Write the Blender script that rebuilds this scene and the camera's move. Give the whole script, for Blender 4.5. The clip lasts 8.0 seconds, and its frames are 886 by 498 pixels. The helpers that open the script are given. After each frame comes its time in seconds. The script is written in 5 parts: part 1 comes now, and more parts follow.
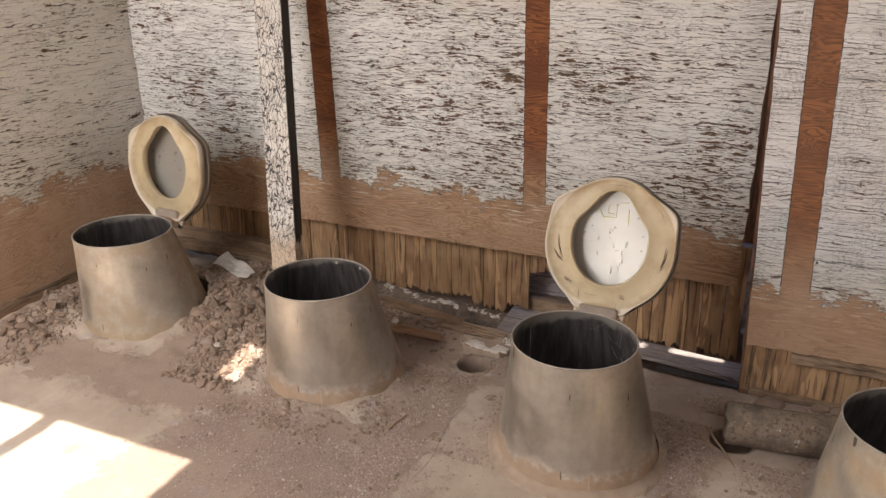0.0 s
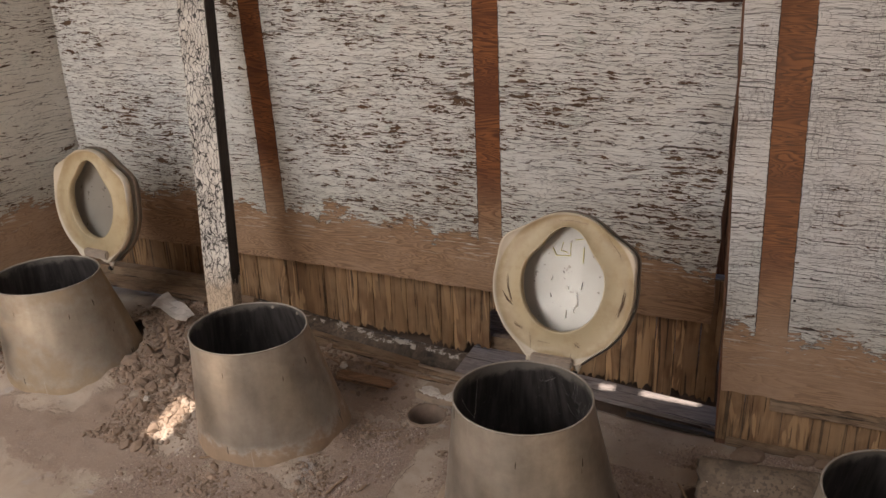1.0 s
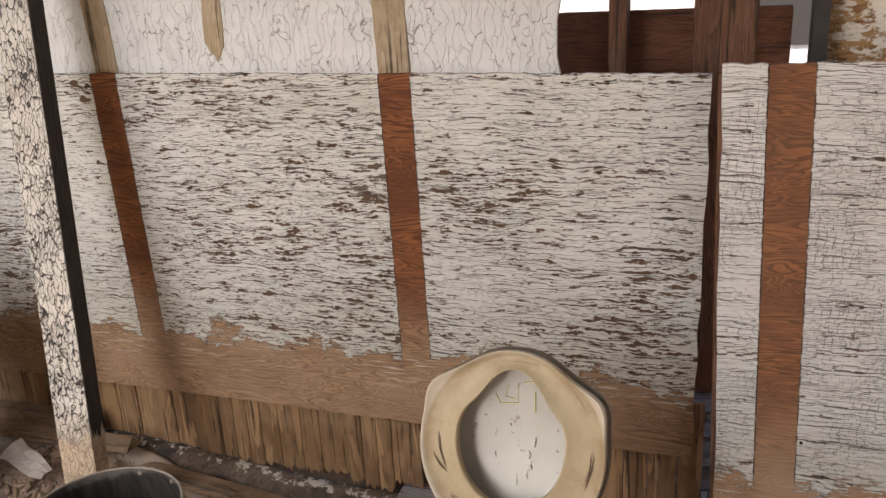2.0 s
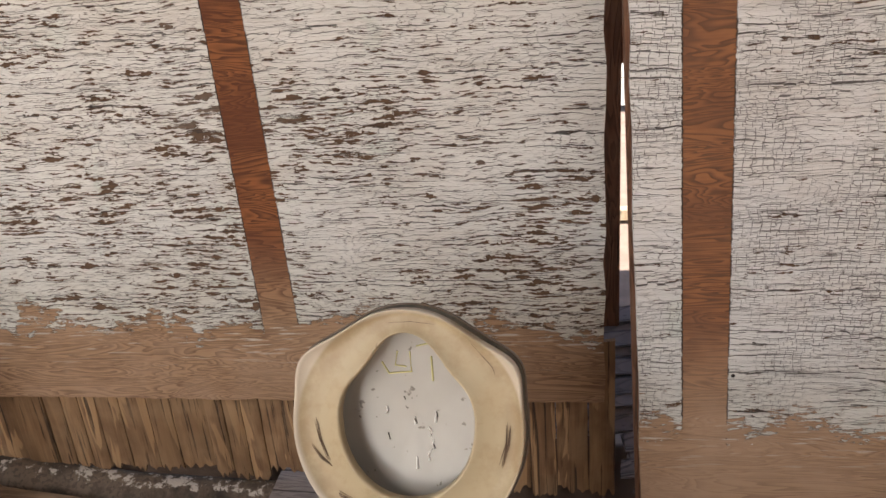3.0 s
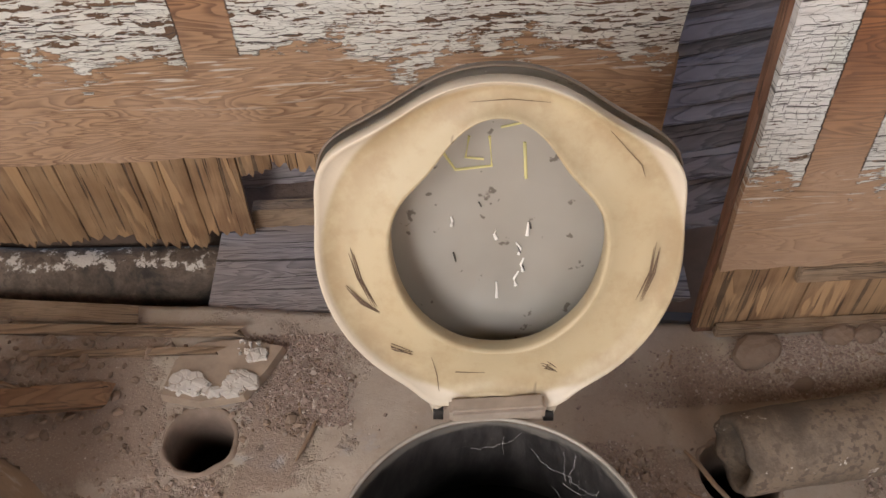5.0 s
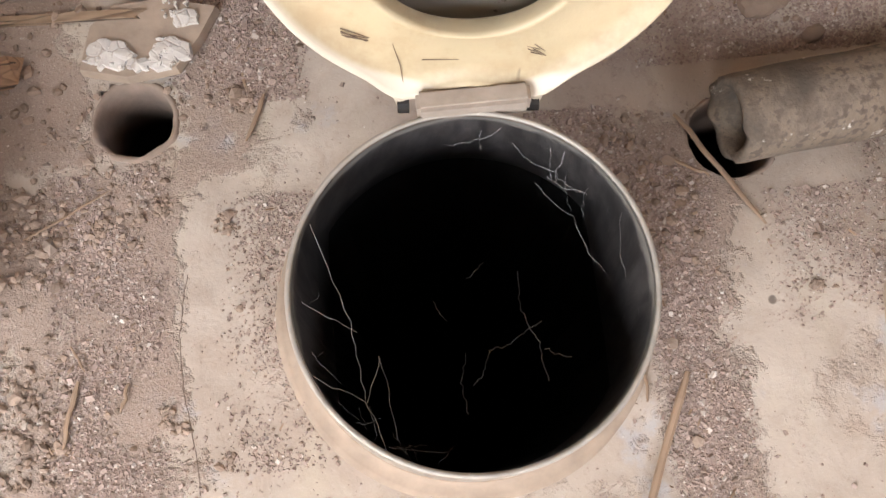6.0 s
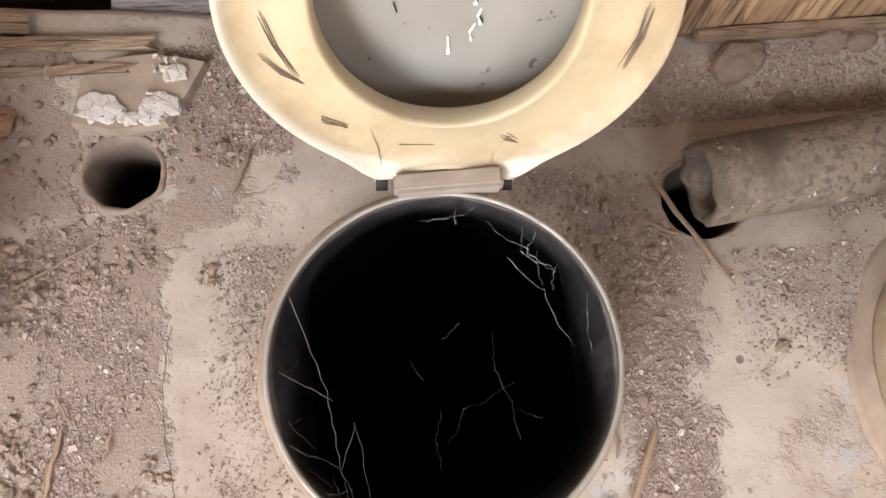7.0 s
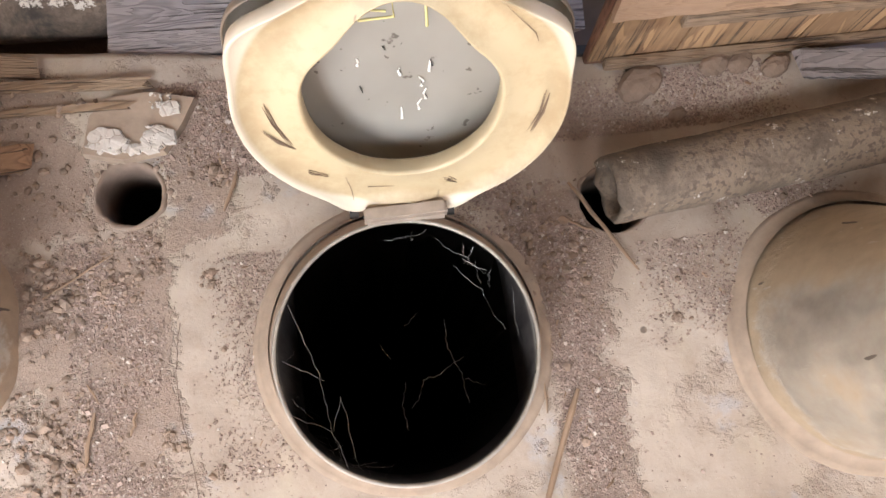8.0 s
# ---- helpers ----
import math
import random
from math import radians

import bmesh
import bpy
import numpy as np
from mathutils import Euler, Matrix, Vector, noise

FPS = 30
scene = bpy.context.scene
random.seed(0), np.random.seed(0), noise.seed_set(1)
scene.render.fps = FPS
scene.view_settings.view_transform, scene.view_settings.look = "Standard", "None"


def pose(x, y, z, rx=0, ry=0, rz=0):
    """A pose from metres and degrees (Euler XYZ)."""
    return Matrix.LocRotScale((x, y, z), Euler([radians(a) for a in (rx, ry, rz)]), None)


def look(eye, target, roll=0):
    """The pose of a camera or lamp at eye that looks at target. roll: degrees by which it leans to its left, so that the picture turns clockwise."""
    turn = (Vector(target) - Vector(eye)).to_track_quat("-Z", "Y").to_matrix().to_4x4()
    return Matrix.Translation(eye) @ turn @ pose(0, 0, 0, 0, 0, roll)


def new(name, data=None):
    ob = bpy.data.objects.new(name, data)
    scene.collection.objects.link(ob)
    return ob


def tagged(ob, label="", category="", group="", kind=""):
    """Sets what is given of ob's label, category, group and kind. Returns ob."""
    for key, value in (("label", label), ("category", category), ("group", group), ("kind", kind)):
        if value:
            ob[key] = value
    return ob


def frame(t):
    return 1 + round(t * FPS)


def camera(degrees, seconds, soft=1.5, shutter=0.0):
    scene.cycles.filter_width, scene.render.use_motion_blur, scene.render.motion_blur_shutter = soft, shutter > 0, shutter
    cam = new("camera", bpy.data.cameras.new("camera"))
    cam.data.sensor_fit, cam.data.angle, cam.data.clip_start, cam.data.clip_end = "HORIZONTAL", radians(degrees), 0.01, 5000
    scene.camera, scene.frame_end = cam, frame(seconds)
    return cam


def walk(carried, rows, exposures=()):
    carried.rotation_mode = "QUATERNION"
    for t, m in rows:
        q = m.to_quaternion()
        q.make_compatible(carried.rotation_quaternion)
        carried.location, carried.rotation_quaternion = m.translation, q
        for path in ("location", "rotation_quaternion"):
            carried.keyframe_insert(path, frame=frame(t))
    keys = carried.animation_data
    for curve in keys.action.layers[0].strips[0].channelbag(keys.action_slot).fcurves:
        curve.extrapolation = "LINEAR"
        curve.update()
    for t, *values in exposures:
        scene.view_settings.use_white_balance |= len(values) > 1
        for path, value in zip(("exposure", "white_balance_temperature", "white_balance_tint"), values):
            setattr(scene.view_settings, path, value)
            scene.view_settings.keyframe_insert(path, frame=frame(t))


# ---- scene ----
cam = camera(56.8, 8.0)
PATH = [
    (0, (0.117, 0.396, 1.5), (-0.629, 2.094, 0.751), -0.4),
    (0.5, (0.155, 0.499, 1.511), (-0.62, 2.187, 0.77), -1.2),
    (1, (0.176, 0.709, 1.493), (-0.574, 2.415, 0.768), -1.7),
    (1.5, (0.065, 1.022, 1.507), (-0.58, 2.812, 0.892), -2.7),
    (1.7, (0.034, 1.117, 1.521), (-0.59, 2.914, 0.902), -2.8),
    (2.8, (-0.005, 1.518, 1.418), (-0.47, 3.331, 0.71), -4.2),
    (3, (-0.084, 1.559, 1.389), (-0.368, 3.381, 0.614), -4.7),
    (3.5, (-0.241, 1.638, 1.369), (-0.38, 3.461, 0.559), -5.1),
    (4, (-0.302, 1.74, 1.338), (-0.376, 3.52, 0.428), -4.1),
    (4.2, (-0.317, 1.826, 1.319), (-0.372, 3.567, 0.336), -3.7),
    (5.3, (-0.438, 2.164, 1.238), (-0.372, 3.252, -0.438), -1.6),
    (5.5, (-0.429, 2.206, 1.217), (-0.363, 3.116, -0.563), -1.8),
    (6, (-0.416, 2.243, 1.157), (-0.354, 2.771, -0.772), 0.7),
    (6.5, (-0.409, 2.269, 1.154), (-0.325, 2.737, -0.788), 4.9),
    (7, (-0.396, 2.295, 1.208), (-0.305, 2.849, -0.712), 4.2),
    (7.5, (-0.394, 2.325, 1.42), (-0.246, 2.824, -0.511), 9.6),
    (8, (-0.407, 2.288, 1.488), (-0.219, 2.74, -0.451), 14.9),
]
EXPOSURE = 1.76
walk(cam, [(t, look(eye, target, roll)) for t, eye, target, roll in PATH],
     [(t, EXPOSURE + d, k, q) for t, d, k, q in ((0.0, -0.10, 6970, 14.0), (0.2, -0.42, 6970, 14.0), (0.5, -0.82, 7070, 14.0), (0.8, -0.73, 7120, 14.0), (1.0, -0.66, 7070, 14.0), (1.5, -0.26, 6970, 13.0), (3.0, -0.14, 6920, 13.0), (3.5, -0.04, 6920, 13.0), (4.2, 0.0, 6870, 13.0), (5.3, 0.50, 6770, 13.0), (6.0, 1.10, 6270, 10.0), (8.0, 1.10, 6370, 11.0))])

# ---------- world, sun, exposure ----------
SUN_EL, SUN_AZ = radians(68), radians(3)      # the sun stands behind the walk's start, high
world = bpy.data.worlds.new("world")
scene.world = world
world.use_nodes = True
wn = world.node_tree
sky = wn.nodes.new("ShaderNodeTexSky")
sky.sky_type = "NISHITA"
sky.sun_disc = False
sky.sun_elevation = SUN_EL
sky.sun_rotation = radians(180) + SUN_AZ
wn.links.new(sky.outputs[0], wn.nodes["Background"].inputs[0])
wn.nodes["Background"].inputs[1].default_value = 0.075
sun_data = bpy.data.lights.new("sun", "SUN")
sun_data.energy, sun_data.angle, sun_data.color = 5.0, radians(0.5), (1.0, 0.95, 0.88)
sun = new("sun", sun_data)
sun.matrix_world = look((0, 0, 8), (math.cos(SUN_EL) * math.sin(SUN_AZ), math.cos(SUN_EL) * math.cos(SUN_AZ), 8 - math.sin(SUN_EL)))


def opening_light(name, x, y, z, w, d, power, rx=0):
    """An area lamp that stands in for daylight through an opening."""
    data = bpy.data.lights.new(name, "AREA")
    data.shape, data.size, data.size_y, data.energy, data.color = "RECTANGLE", w, d, power, (0.95, 0.97, 1.0)
    ob = new(name, data)
    ob.matrix_world = pose(x, y, z, rx)
    return ob


# lamp added in the unseen rear window hole, for the lid's bright reflection
opening_light("window_light", -2.12, -1.54, 1.52, 1.0, 1.1, 15, 90)
opening_light("skylight_left", -2.15, 0.06, 2.36, 1.5, 1.9, 38)
# added lamp that brightens the right side, under an unseen roof hole
opening_light("fill_light_right", 1.5, 0.0, 2.36, 1.8, 1.8, 20)


# ---------- materials ----------
class Graph:
    """A small helper to write node materials as expressions."""

    def __init__(self, name, rough=0.8, metal=0.0):
        self.mat = bpy.data.materials.new(name)
        self.mat.use_nodes = True
        self.t = self.mat.node_tree
        self.b = self.t.nodes["Principled BSDF"]
        self.b.inputs["Roughness"].default_value = rough
        self.b.inputs["Metallic"].default_value = metal
        self.tc = self.t.nodes.new("ShaderNodeTexCoord")
        self.obj = self.tc.outputs["Object"]
        sep = self.t.nodes.new("ShaderNodeSeparateXYZ")
        self.t.links.new(self.obj, sep.inputs[0])
        self.x, self.y, self.z = sep.outputs

    def put(self, socket, v):
        if isinstance(v, (int, float)):
            socket.default_value = v
        elif isinstance(v, tuple):
            socket.default_value = (*v, 1.0) if len(v) == 3 and socket.type == "RGBA" else v
        else:
            self.t.links.new(v, socket)

    def m(self, op, a, b=0.0, c=0.0, clamp=False):
        n = self.t.nodes.new("ShaderNodeMath")
        n.operation, n.use_clamp = op, clamp
        for s, v in zip(n.inputs, (a, b, c)):
            self.put(s, v)
        return n.outputs[0]

    def step(self, v, a, b, lo=0.0, hi=1.0):
        n = self.t.nodes.new("ShaderNodeMapRange")
        n.interpolation_type = "SMOOTHSTEP"
        for s, w in zip(n.inputs, (v, a, b, lo, hi)):
            self.put(s, w)
        return n.outputs[0]

    def mix(self, f, a, b):
        n = self.t.nodes.new("ShaderNodeMix")
        n.data_type = "RGBA"
        self.put(n.inputs[0], f), self.put(n.inputs[6], a), self.put(n.inputs[7], b)
        return n.outputs[2]

    def scaled(self, sx, sy, sz, off=(0, 0, 0), vec=None):
        n = self.t.nodes.new("ShaderNodeMapping")
        self.put(n.inputs[0], vec or self.obj)
        n.inputs[1].default_value, n.inputs[3].default_value = off, (sx, sy, sz)
        return n.outputs[0]

    def noise(self, vec=None, scale=1.0, detail=4.0, rough=0.55, distort=0.0):
        n = self.t.nodes.new("ShaderNodeTexNoise")
        self.put(n.inputs["Vector"], vec or self.obj)
        n.inputs["Scale"].default_value, n.inputs["Detail"].default_value = scale, detail
        n.inputs["Roughness"].default_value, n.inputs["Distortion"].default_value = rough, distort
        return n.outputs[0]

    def edges(self, vec=None, scale=1.0, rnd=1.0):
        n = self.t.nodes.new("ShaderNodeTexVoronoi")
        n.feature = "DISTANCE_TO_EDGE"
        self.put(n.inputs["Vector"], vec or self.obj)
        n.inputs["Scale"].default_value, n.inputs["Randomness"].default_value = scale, rnd
        return n.outputs["Distance"]

    def cells(self, vec=None, scale=1.0):
        n = self.t.nodes.new("ShaderNodeTexVoronoi")
        self.put(n.inputs["Vector"], vec or self.obj)
        n.inputs["Scale"].default_value = scale
        return n.outputs["Color"]

    def wave(self, vec, scale, distort, detail=2.0, dscale=1.0, axis="Z"):
        n = self.t.nodes.new("ShaderNodeTexWave")
        n.bands_direction = axis
        self.put(n.inputs["Vector"], vec)
        for k, v in (("Scale", scale), ("Distortion", distort), ("Detail", detail), ("Detail Scale", dscale)):
            n.inputs[k].default_value = v
        return n.outputs["Fac"]

    def vec(self, a, b, c=0.0):
        n = self.t.nodes.new("ShaderNodeCombineXYZ")
        for s, v in zip(n.inputs, (a, b, c)):
            self.put(s, v)
        return n.outputs[0]

    def dots(self, scale, radius, off=(0, 0, 0)):
        n = self.t.nodes.new("ShaderNodeTexVoronoi")
        self.put(n.inputs["Vector"], self.scaled(1, 1, 1, off))
        n.inputs["Scale"].default_value = scale
        return self.step(n.outputs["Distance"], radius * 0.7, radius, 1.0, 0.0)

    def dashes(self, vec_x, vec_z, rows, along, bias, gain, seed):
        """Tapered slits along the grain, one row above another: (mask, place within the row)."""
        q = self.m("MULTIPLY", vec_z, rows)
        cell = self.m("FLOOR", q)
        f = self.m("FRACT", q)
        n = self.noise(self.vec(self.m("MULTIPLY", vec_x, along), self.m("MULTIPLY_ADD", cell, 3.73, seed), seed), 1.0, 4, 0.62)
        jig = self.noise(self.vec(self.m("MULTIPLY", vec_x, along * 7), self.m("MULTIPLY", cell, 5.1), seed + 3), 1.0, 2)
        centre = self.m("MULTIPLY_ADD", self.noise(self.vec(self.m("MULTIPLY", vec_x, along * 1.5), self.m("MULTIPLY", cell, 2.9), seed + 7), 1.0, 3), 0.7, 0.15)
        half = self.m("MULTIPLY", self.m("SUBTRACT", n, bias), gain)
        half = self.m("MULTIPLY", half, self.m("MULTIPLY_ADD", jig, 1.3, 0.35))
        chip = self.white(self.m("FLOOR", self.m("MULTIPLY_ADD", vec_x, along * 5.0, self.m("MULTIPLY", jig, 2.0))), cell, seed)
        half = self.m("MULTIPLY", half, self.m("MULTIPLY_ADD", chip, 0.85, 0.6))
        centre = self.m("MULTIPLY_ADD", self.m("SUBTRACT", chip, 0.5), 0.16, centre)
        d = self.m("ABSOLUTE", self.m("SUBTRACT", f, centre))
        return self.step(self.m("SUBTRACT", half, d), -0.012, 0.02), f

    def white(self, a, b, c=0.0):
        """A random value for each whole-numbered cell."""
        n = self.t.nodes.new("ShaderNodeTexWhiteNoise")
        n.noise_dimensions = "3D"
        self.put(n.inputs["Vector"], self.vec(a, b, c))
        return n.outputs["Value"]

    def random(self):
        return self.t.nodes.new("ShaderNodeObjectInfo").outputs["Random"]

    def island(self):
        return self.t.nodes.new("ShaderNodeNewGeometry").outputs["Random Per Island"]

    def bump(self, h, dist, strength=1.0):
        n = self.t.nodes.new("ShaderNodeBump")
        n.inputs["Strength"].default_value, n.inputs["Distance"].default_value = strength, dist
        self.put(n.inputs["Height"], h)
        self.put(self.b.inputs["Normal"], n.outputs[0])

    def done(self, colour, rough=None, metal=None):
        self.put(self.b.inputs["Base Color"], colour)
        if rough is not None:
            self.put(self.b.inputs["Roughness"], rough)
        if metal is not None:
            self.put(self.b.inputs["Metallic"], metal)
        return self.mat


def raw_wood(g, grain="x", dark=(0.118, 0.060, 0.031), light=(0.395, 0.245, 0.140), off=0.0, rings=20.0):
    """Bare softwood: cathedral grain along one axis, with fine pores."""
    sc = (1.3, 10.0, 10.0) if grain == "x" else (10.0, 10.0, 1.3)
    n = g.noise(g.scaled(*sc, off=(off, off, off)), 1.7, 3, 0.55, 0.9)
    w = g.m("FRACT", g.m("MULTIPLY", n, rings))
    w = g.step(w, 0.0, 0.75)
    w = g.m("MULTIPLY", w, g.step(g.m("FRACT", g.m("MULTIPLY", n, rings)), 0.92, 1.0, 1.0, 0.0))
    fine = g.noise(g.scaled(*((8, 220, 220) if grain == "x" else (220, 220, 8))), 1.0, 3, 0.6)
    f = g.m("MULTIPLY_ADD", fine, 0.55, g.m("MULTIPLY_ADD", w, 0.62, -0.10), clamp=True)
    return g.mix(f, dark, light), f


def peeled_paint(name, strips, low, slope, flake=0.5, check=0.0, white=(0.800, 0.795, 0.755), seed=0.0, red=1.0, lean=(0.016, 0.016), fade=0.16, dust=0.55):
    """White paint on horizontal-grain plywood: split along the grain, bare strips where battens were, bare below a ragged line."""
    g = Graph(name, 0.6)
    big = g.noise(g.scaled(1, 1, 1.4, (seed, seed, 0)), 2.3, 4, 0.6)
    wob = g.noise(g.scaled(1, 1, 1.5, (seed, 3, 0)), 5.0, 4, 0.55)
    bx = g.m("FLOOR", g.m("MULTIPLY_ADD", g.x, 42.0, g.m("MULTIPLY", g.noise(g.scaled(1, 1, 9, (seed, 2, 0)), 3.0, 3), 9.0)))
    jog = g.white(bx, g.m("FLOOR", g.m("MULTIPLY", g.z, 34.0)), seed)
    vz = g.m("MULTIPLY_ADD", wob, 0.030, g.m("MULTIPLY_ADD", jog, 0.0060, g.z))
    lowline = g.m("MULTIPLY_ADD", g.x, slope, low)
    near_low = g.step(g.m("SUBTRACT", g.z, lowline), 0.0, 0.28, 1.0, 0.0)
    bias = g.m("MULTIPLY_ADD", big, -0.40, 0.845 - 0.14 * flake)
    bias = g.m("MULTIPLY_ADD", near_low, -0.015, bias)
    s1, f1 = g.dashes(g.x, vz, 62.0, 13.0, bias, 1.7, seed + 1.0)
    s2, f2 = g.dashes(g.x, vz, 118.0, 19.0, g.m("ADD", bias, -0.02), 1.7, seed + 5.0)
    s3, f3 = g.dashes(g.x, vz, 36.0, 9.0, g.m("ADD", bias, 0.06), 2.0, seed + 9.0)
    hair, f4 = g.dashes(g.x, vz, 80.0, 5.0, 0.455 if check else 0.465, 0.55, seed + 13.0)
    fine_hair, f5 = g.dashes(g.x, vz, 150.0, 8.0, 0.50, 0.55, seed + 17.0)
    bare = g.m("MAXIMUM", g.m("MAXIMUM", s1, s2), s3)
    crack = g.m("MAXIMUM", g.m("MULTIPLY", hair, 0.92), g.m("MULTIPLY", fine_hair, 0.8))
    joint = g.m("FRACT", g.m("MULTIPLY_ADD", g.x, 42.0, g.m("MULTIPLY", g.noise(g.scaled(1, 1, 9, (seed, 2, 0)), 3.0, 3), 9.0)))
    split = g.step(g.m("ABSOLUTE", g.m("SUBTRACT", joint, 0.5)), 0.462, 0.492)
    split = g.m("MULTIPLY", split, g.m("MULTIPLY", g.step(jog, 0.48, 0.56), g.step(g.noise(g.scaled(1, 1, 1, (seed, 4, 4)), 5.0, 4), 0.42, 0.56)))
    crack = g.m("MAXIMUM", crack, g.m("MULTIPLY", split, 0.75))
    if check:
        q = g.m("MULTIPLY", vz, 105.0)
        cell = g.m("FLOOR", q)
        shift = g.m("MULTIPLY", g.noise(g.vec(g.m("MULTIPLY", cell, 7.7), seed, 0.0), 1.0, 1), 30.0)
        u = g.m("FRACT", g.m("ADD", g.m("MULTIPLY_ADD", g.noise(g.scaled(20, 1, 20), 1.0, 2), 0.7, g.m("MULTIPLY", g.x, 62.0)), shift))
        tick = g.step(g.m("ABSOLUTE", g.m("SUBTRACT", u, 0.5)), 0.015, 0.055, 1.0, 0.0)
        seam = g.step(g.m("ABSOLUTE", g.m("SUBTRACT", g.m("FRACT", q), 0.5)), 0.02, 0.07, 1.0, 0.0)
        gate = g.step(g.noise(g.scaled(1, 1, 0.7, (seed, 1, 1)), 5.0, 4), 0.40, 0.58)
        gate2 = g.step(g.noise(g.scaled(14, 1, 30, (seed, 1, 5)), 1.0, 3), 0.36, 0.50)
        crack = g.m("MAXIMUM", crack, g.m("MULTIPLY", g.m("MULTIPLY", g.m("MAXIMUM", tick, seam), g.m("MULTIPLY", gate, gate2)), check))
    jag = g.m("MULTIPLY_ADD", g.m("SUBTRACT", g.noise(g.scaled(4, 1, 4, (seed, 0, 4)), 1.5, 5, 0.62), 0.5), 0.32, lowline)
    jag = g.m("MULTIPLY_ADD", g.m("SUBTRACT", g.noise(g.scaled(30, 1, 110, (seed, 0, 2)), 1.0, 5, 0.65), 0.5), fade, jag)
    below = g.step(g.m("SUBTRACT", g.z, jag), -0.003, 0.003, 1.0, 0.0)
    strip = None
    edge = g.m("MULTIPLY", g.m("SUBTRACT", g.noise(g.scaled(60, 1, 160), 1.0, 3), 0.5), 0.006)
    rim = None
    for (x0, x1), tilt in zip(strips, lean):
        sx = g.m("ADD", g.x, g.m("MULTIPLY_ADD", g.z, tilt, -0.78 * tilt))
        d = g.m("ABSOLUTE", g.m("SUBTRACT", g.m("ADD", sx, edge), (x0 + x1) / 2))
        st = g.step(d, (x1 - x0) / 2 - 0.001, (x1 - x0) / 2 + 0.001, 1.0, 0.0)
        strip = st if strip is None else g.m("MAXIMUM", strip, st)
        line = g.step(g.m("ABSOLUTE", g.m("SUBTRACT", d, (x1 - x0) / 2)), 0.0006, 0.0022, 1.0, 0.0)
        rim = line if rim is None else g.m("MAXIMUM", rim, line)
    wood, grain = raw_wood(g, "x", off=seed)
    dusty = g.mix(g.step(g.noise(None, 9.0, 5, 0.6), 0.34, 0.70, dust - 0.5, dust), wood, (0.375, 0.245, 0.160))
    redwood = g.mix(grain, (0.050, 0.013, 0.005), (0.31, 0.112, 0.034))
    redwood = g.mix(g.step(g.noise(g.scaled(6, 1, 9, (seed, 2, 2)), 1.0, 4), 0.40, 0.64, 0.0, 0.72), redwood, (0.105, 0.030, 0.010))
    stain = g.step(g.m("SUBTRACT", g.z, lowline), -0.03, 0.26, 0.0, red)
    redwood = g.mix(stain, dusty, redwood)
    under = g.mix(g.noise(g.scaled(8, 1, 60), 1.0, 3), (0.026, 0.016, 0.011), (0.205, 0.118, 0.066))
    under = g.mix(g.step(g.noise(g.scaled(1, 1, 1, (seed, 7, 3)), 4.0, 4), 0.56, 0.68, 0.0, 0.6), under, (0.20, 0.165, 0.135))
    grime = g.step(g.noise(g.scaled(3, 1, 6, (seed, 0, 9)), 1.4, 5, 0.6), 0.40, 0.75)
    tone = g.mix(g.noise(g.scaled(14, 1, 14), 1.0, 5, 0.65), tuple(c * 0.90 for c in white), white)
    tone = g.mix(g.m("MULTIPLY", grime, 0.24), tone, (0.50, 0.42, 0.33))
    tone = g.mix(g.m("MULTIPLY", near_low, 0.35), tone, (0.50, 0.475, 0.37))
    tone = g.mix(g.m("MULTIPLY", g.step(g.noise(g.scaled(1, 1, 1, (seed, 6, 6)), 7.0, 3), 0.60, 0.72), 0.28), tone, (0.52, 0.62, 0.53))
    tone = g.mix(g.m("MULTIPLY", g.step(g.noise(g.scaled(10, 1, 90, (seed, 8, 8)), 1.0, 4), 0.55, 0.72), 0.30), tone, (0.42, 0.36, 0.29))
    slit = g.m("MAXIMUM", bare, crack)
    paint = g.mix(bare, tone, under)
    paint = g.mix(crack, paint, (0.045, 0.034, 0.027))
    nail = g.dots(5.0, 0.022, (seed, 0, seed))
    paint = g.mix(nail, paint, (0.025, 0.018, 0.014))
    cover = g.m("SUBTRACT", 1.0, g.m("MAXIMUM", slit, nail))
    colour = paint
    if strip is not None:
        colour = g.mix(strip, colour, redwood)
        ragged = g.step(g.noise(g.scaled(9, 1, 26, (seed, 3, 8)), 1.0, 4), 0.40, 0.52, 0.0, 0.85)
        colour = g.mix(g.m("MULTIPLY", rim, ragged), colour, (0.035, 0.018, 0.010))
        cover = g.m("MULTIPLY", cover, g.m("SUBTRACT", 1.0, strip))
    knot = g.dots(3.1, 0.035, (seed + 2, 0, 0))
    foot = dusty if strip is None else g.mix(g.m("MULTIPLY", strip, 0.3), dusty, redwood)
    foot = g.mix(g.m("MULTIPLY", knot, 0.85), foot, (0.05, 0.028, 0.016))
    left = g.m("MULTIPLY", g.step(g.noise(g.scaled(9, 1, 130, (seed, 5, 1)), 1.0, 4), 0.58, 0.66), g.step(g.m("SUBTRACT", lowline, g.z), 0.02, 0.15, 0.75, 0.0))
    foot = g.mix(left, foot, (0.56, 0.52, 0.45))
    colour = g.mix(below, colour, foot)
    cover = g.m("MULTIPLY", cover, g.m("SUBTRACT", 1.0, below))
    lift = g.m("MULTIPLY", cover, g.m("MULTIPLY_ADD", f1, 0.55, g.m("MULTIPLY_ADD", f2, 0.2, 1.0)))
    g.bump(g.m("MULTIPLY_ADD", grain, 0.16, lift), 0.0042, 1.0)
    return g.done(colour, g.m("MULTIPLY_ADD", cover, -0.26, 0.85))


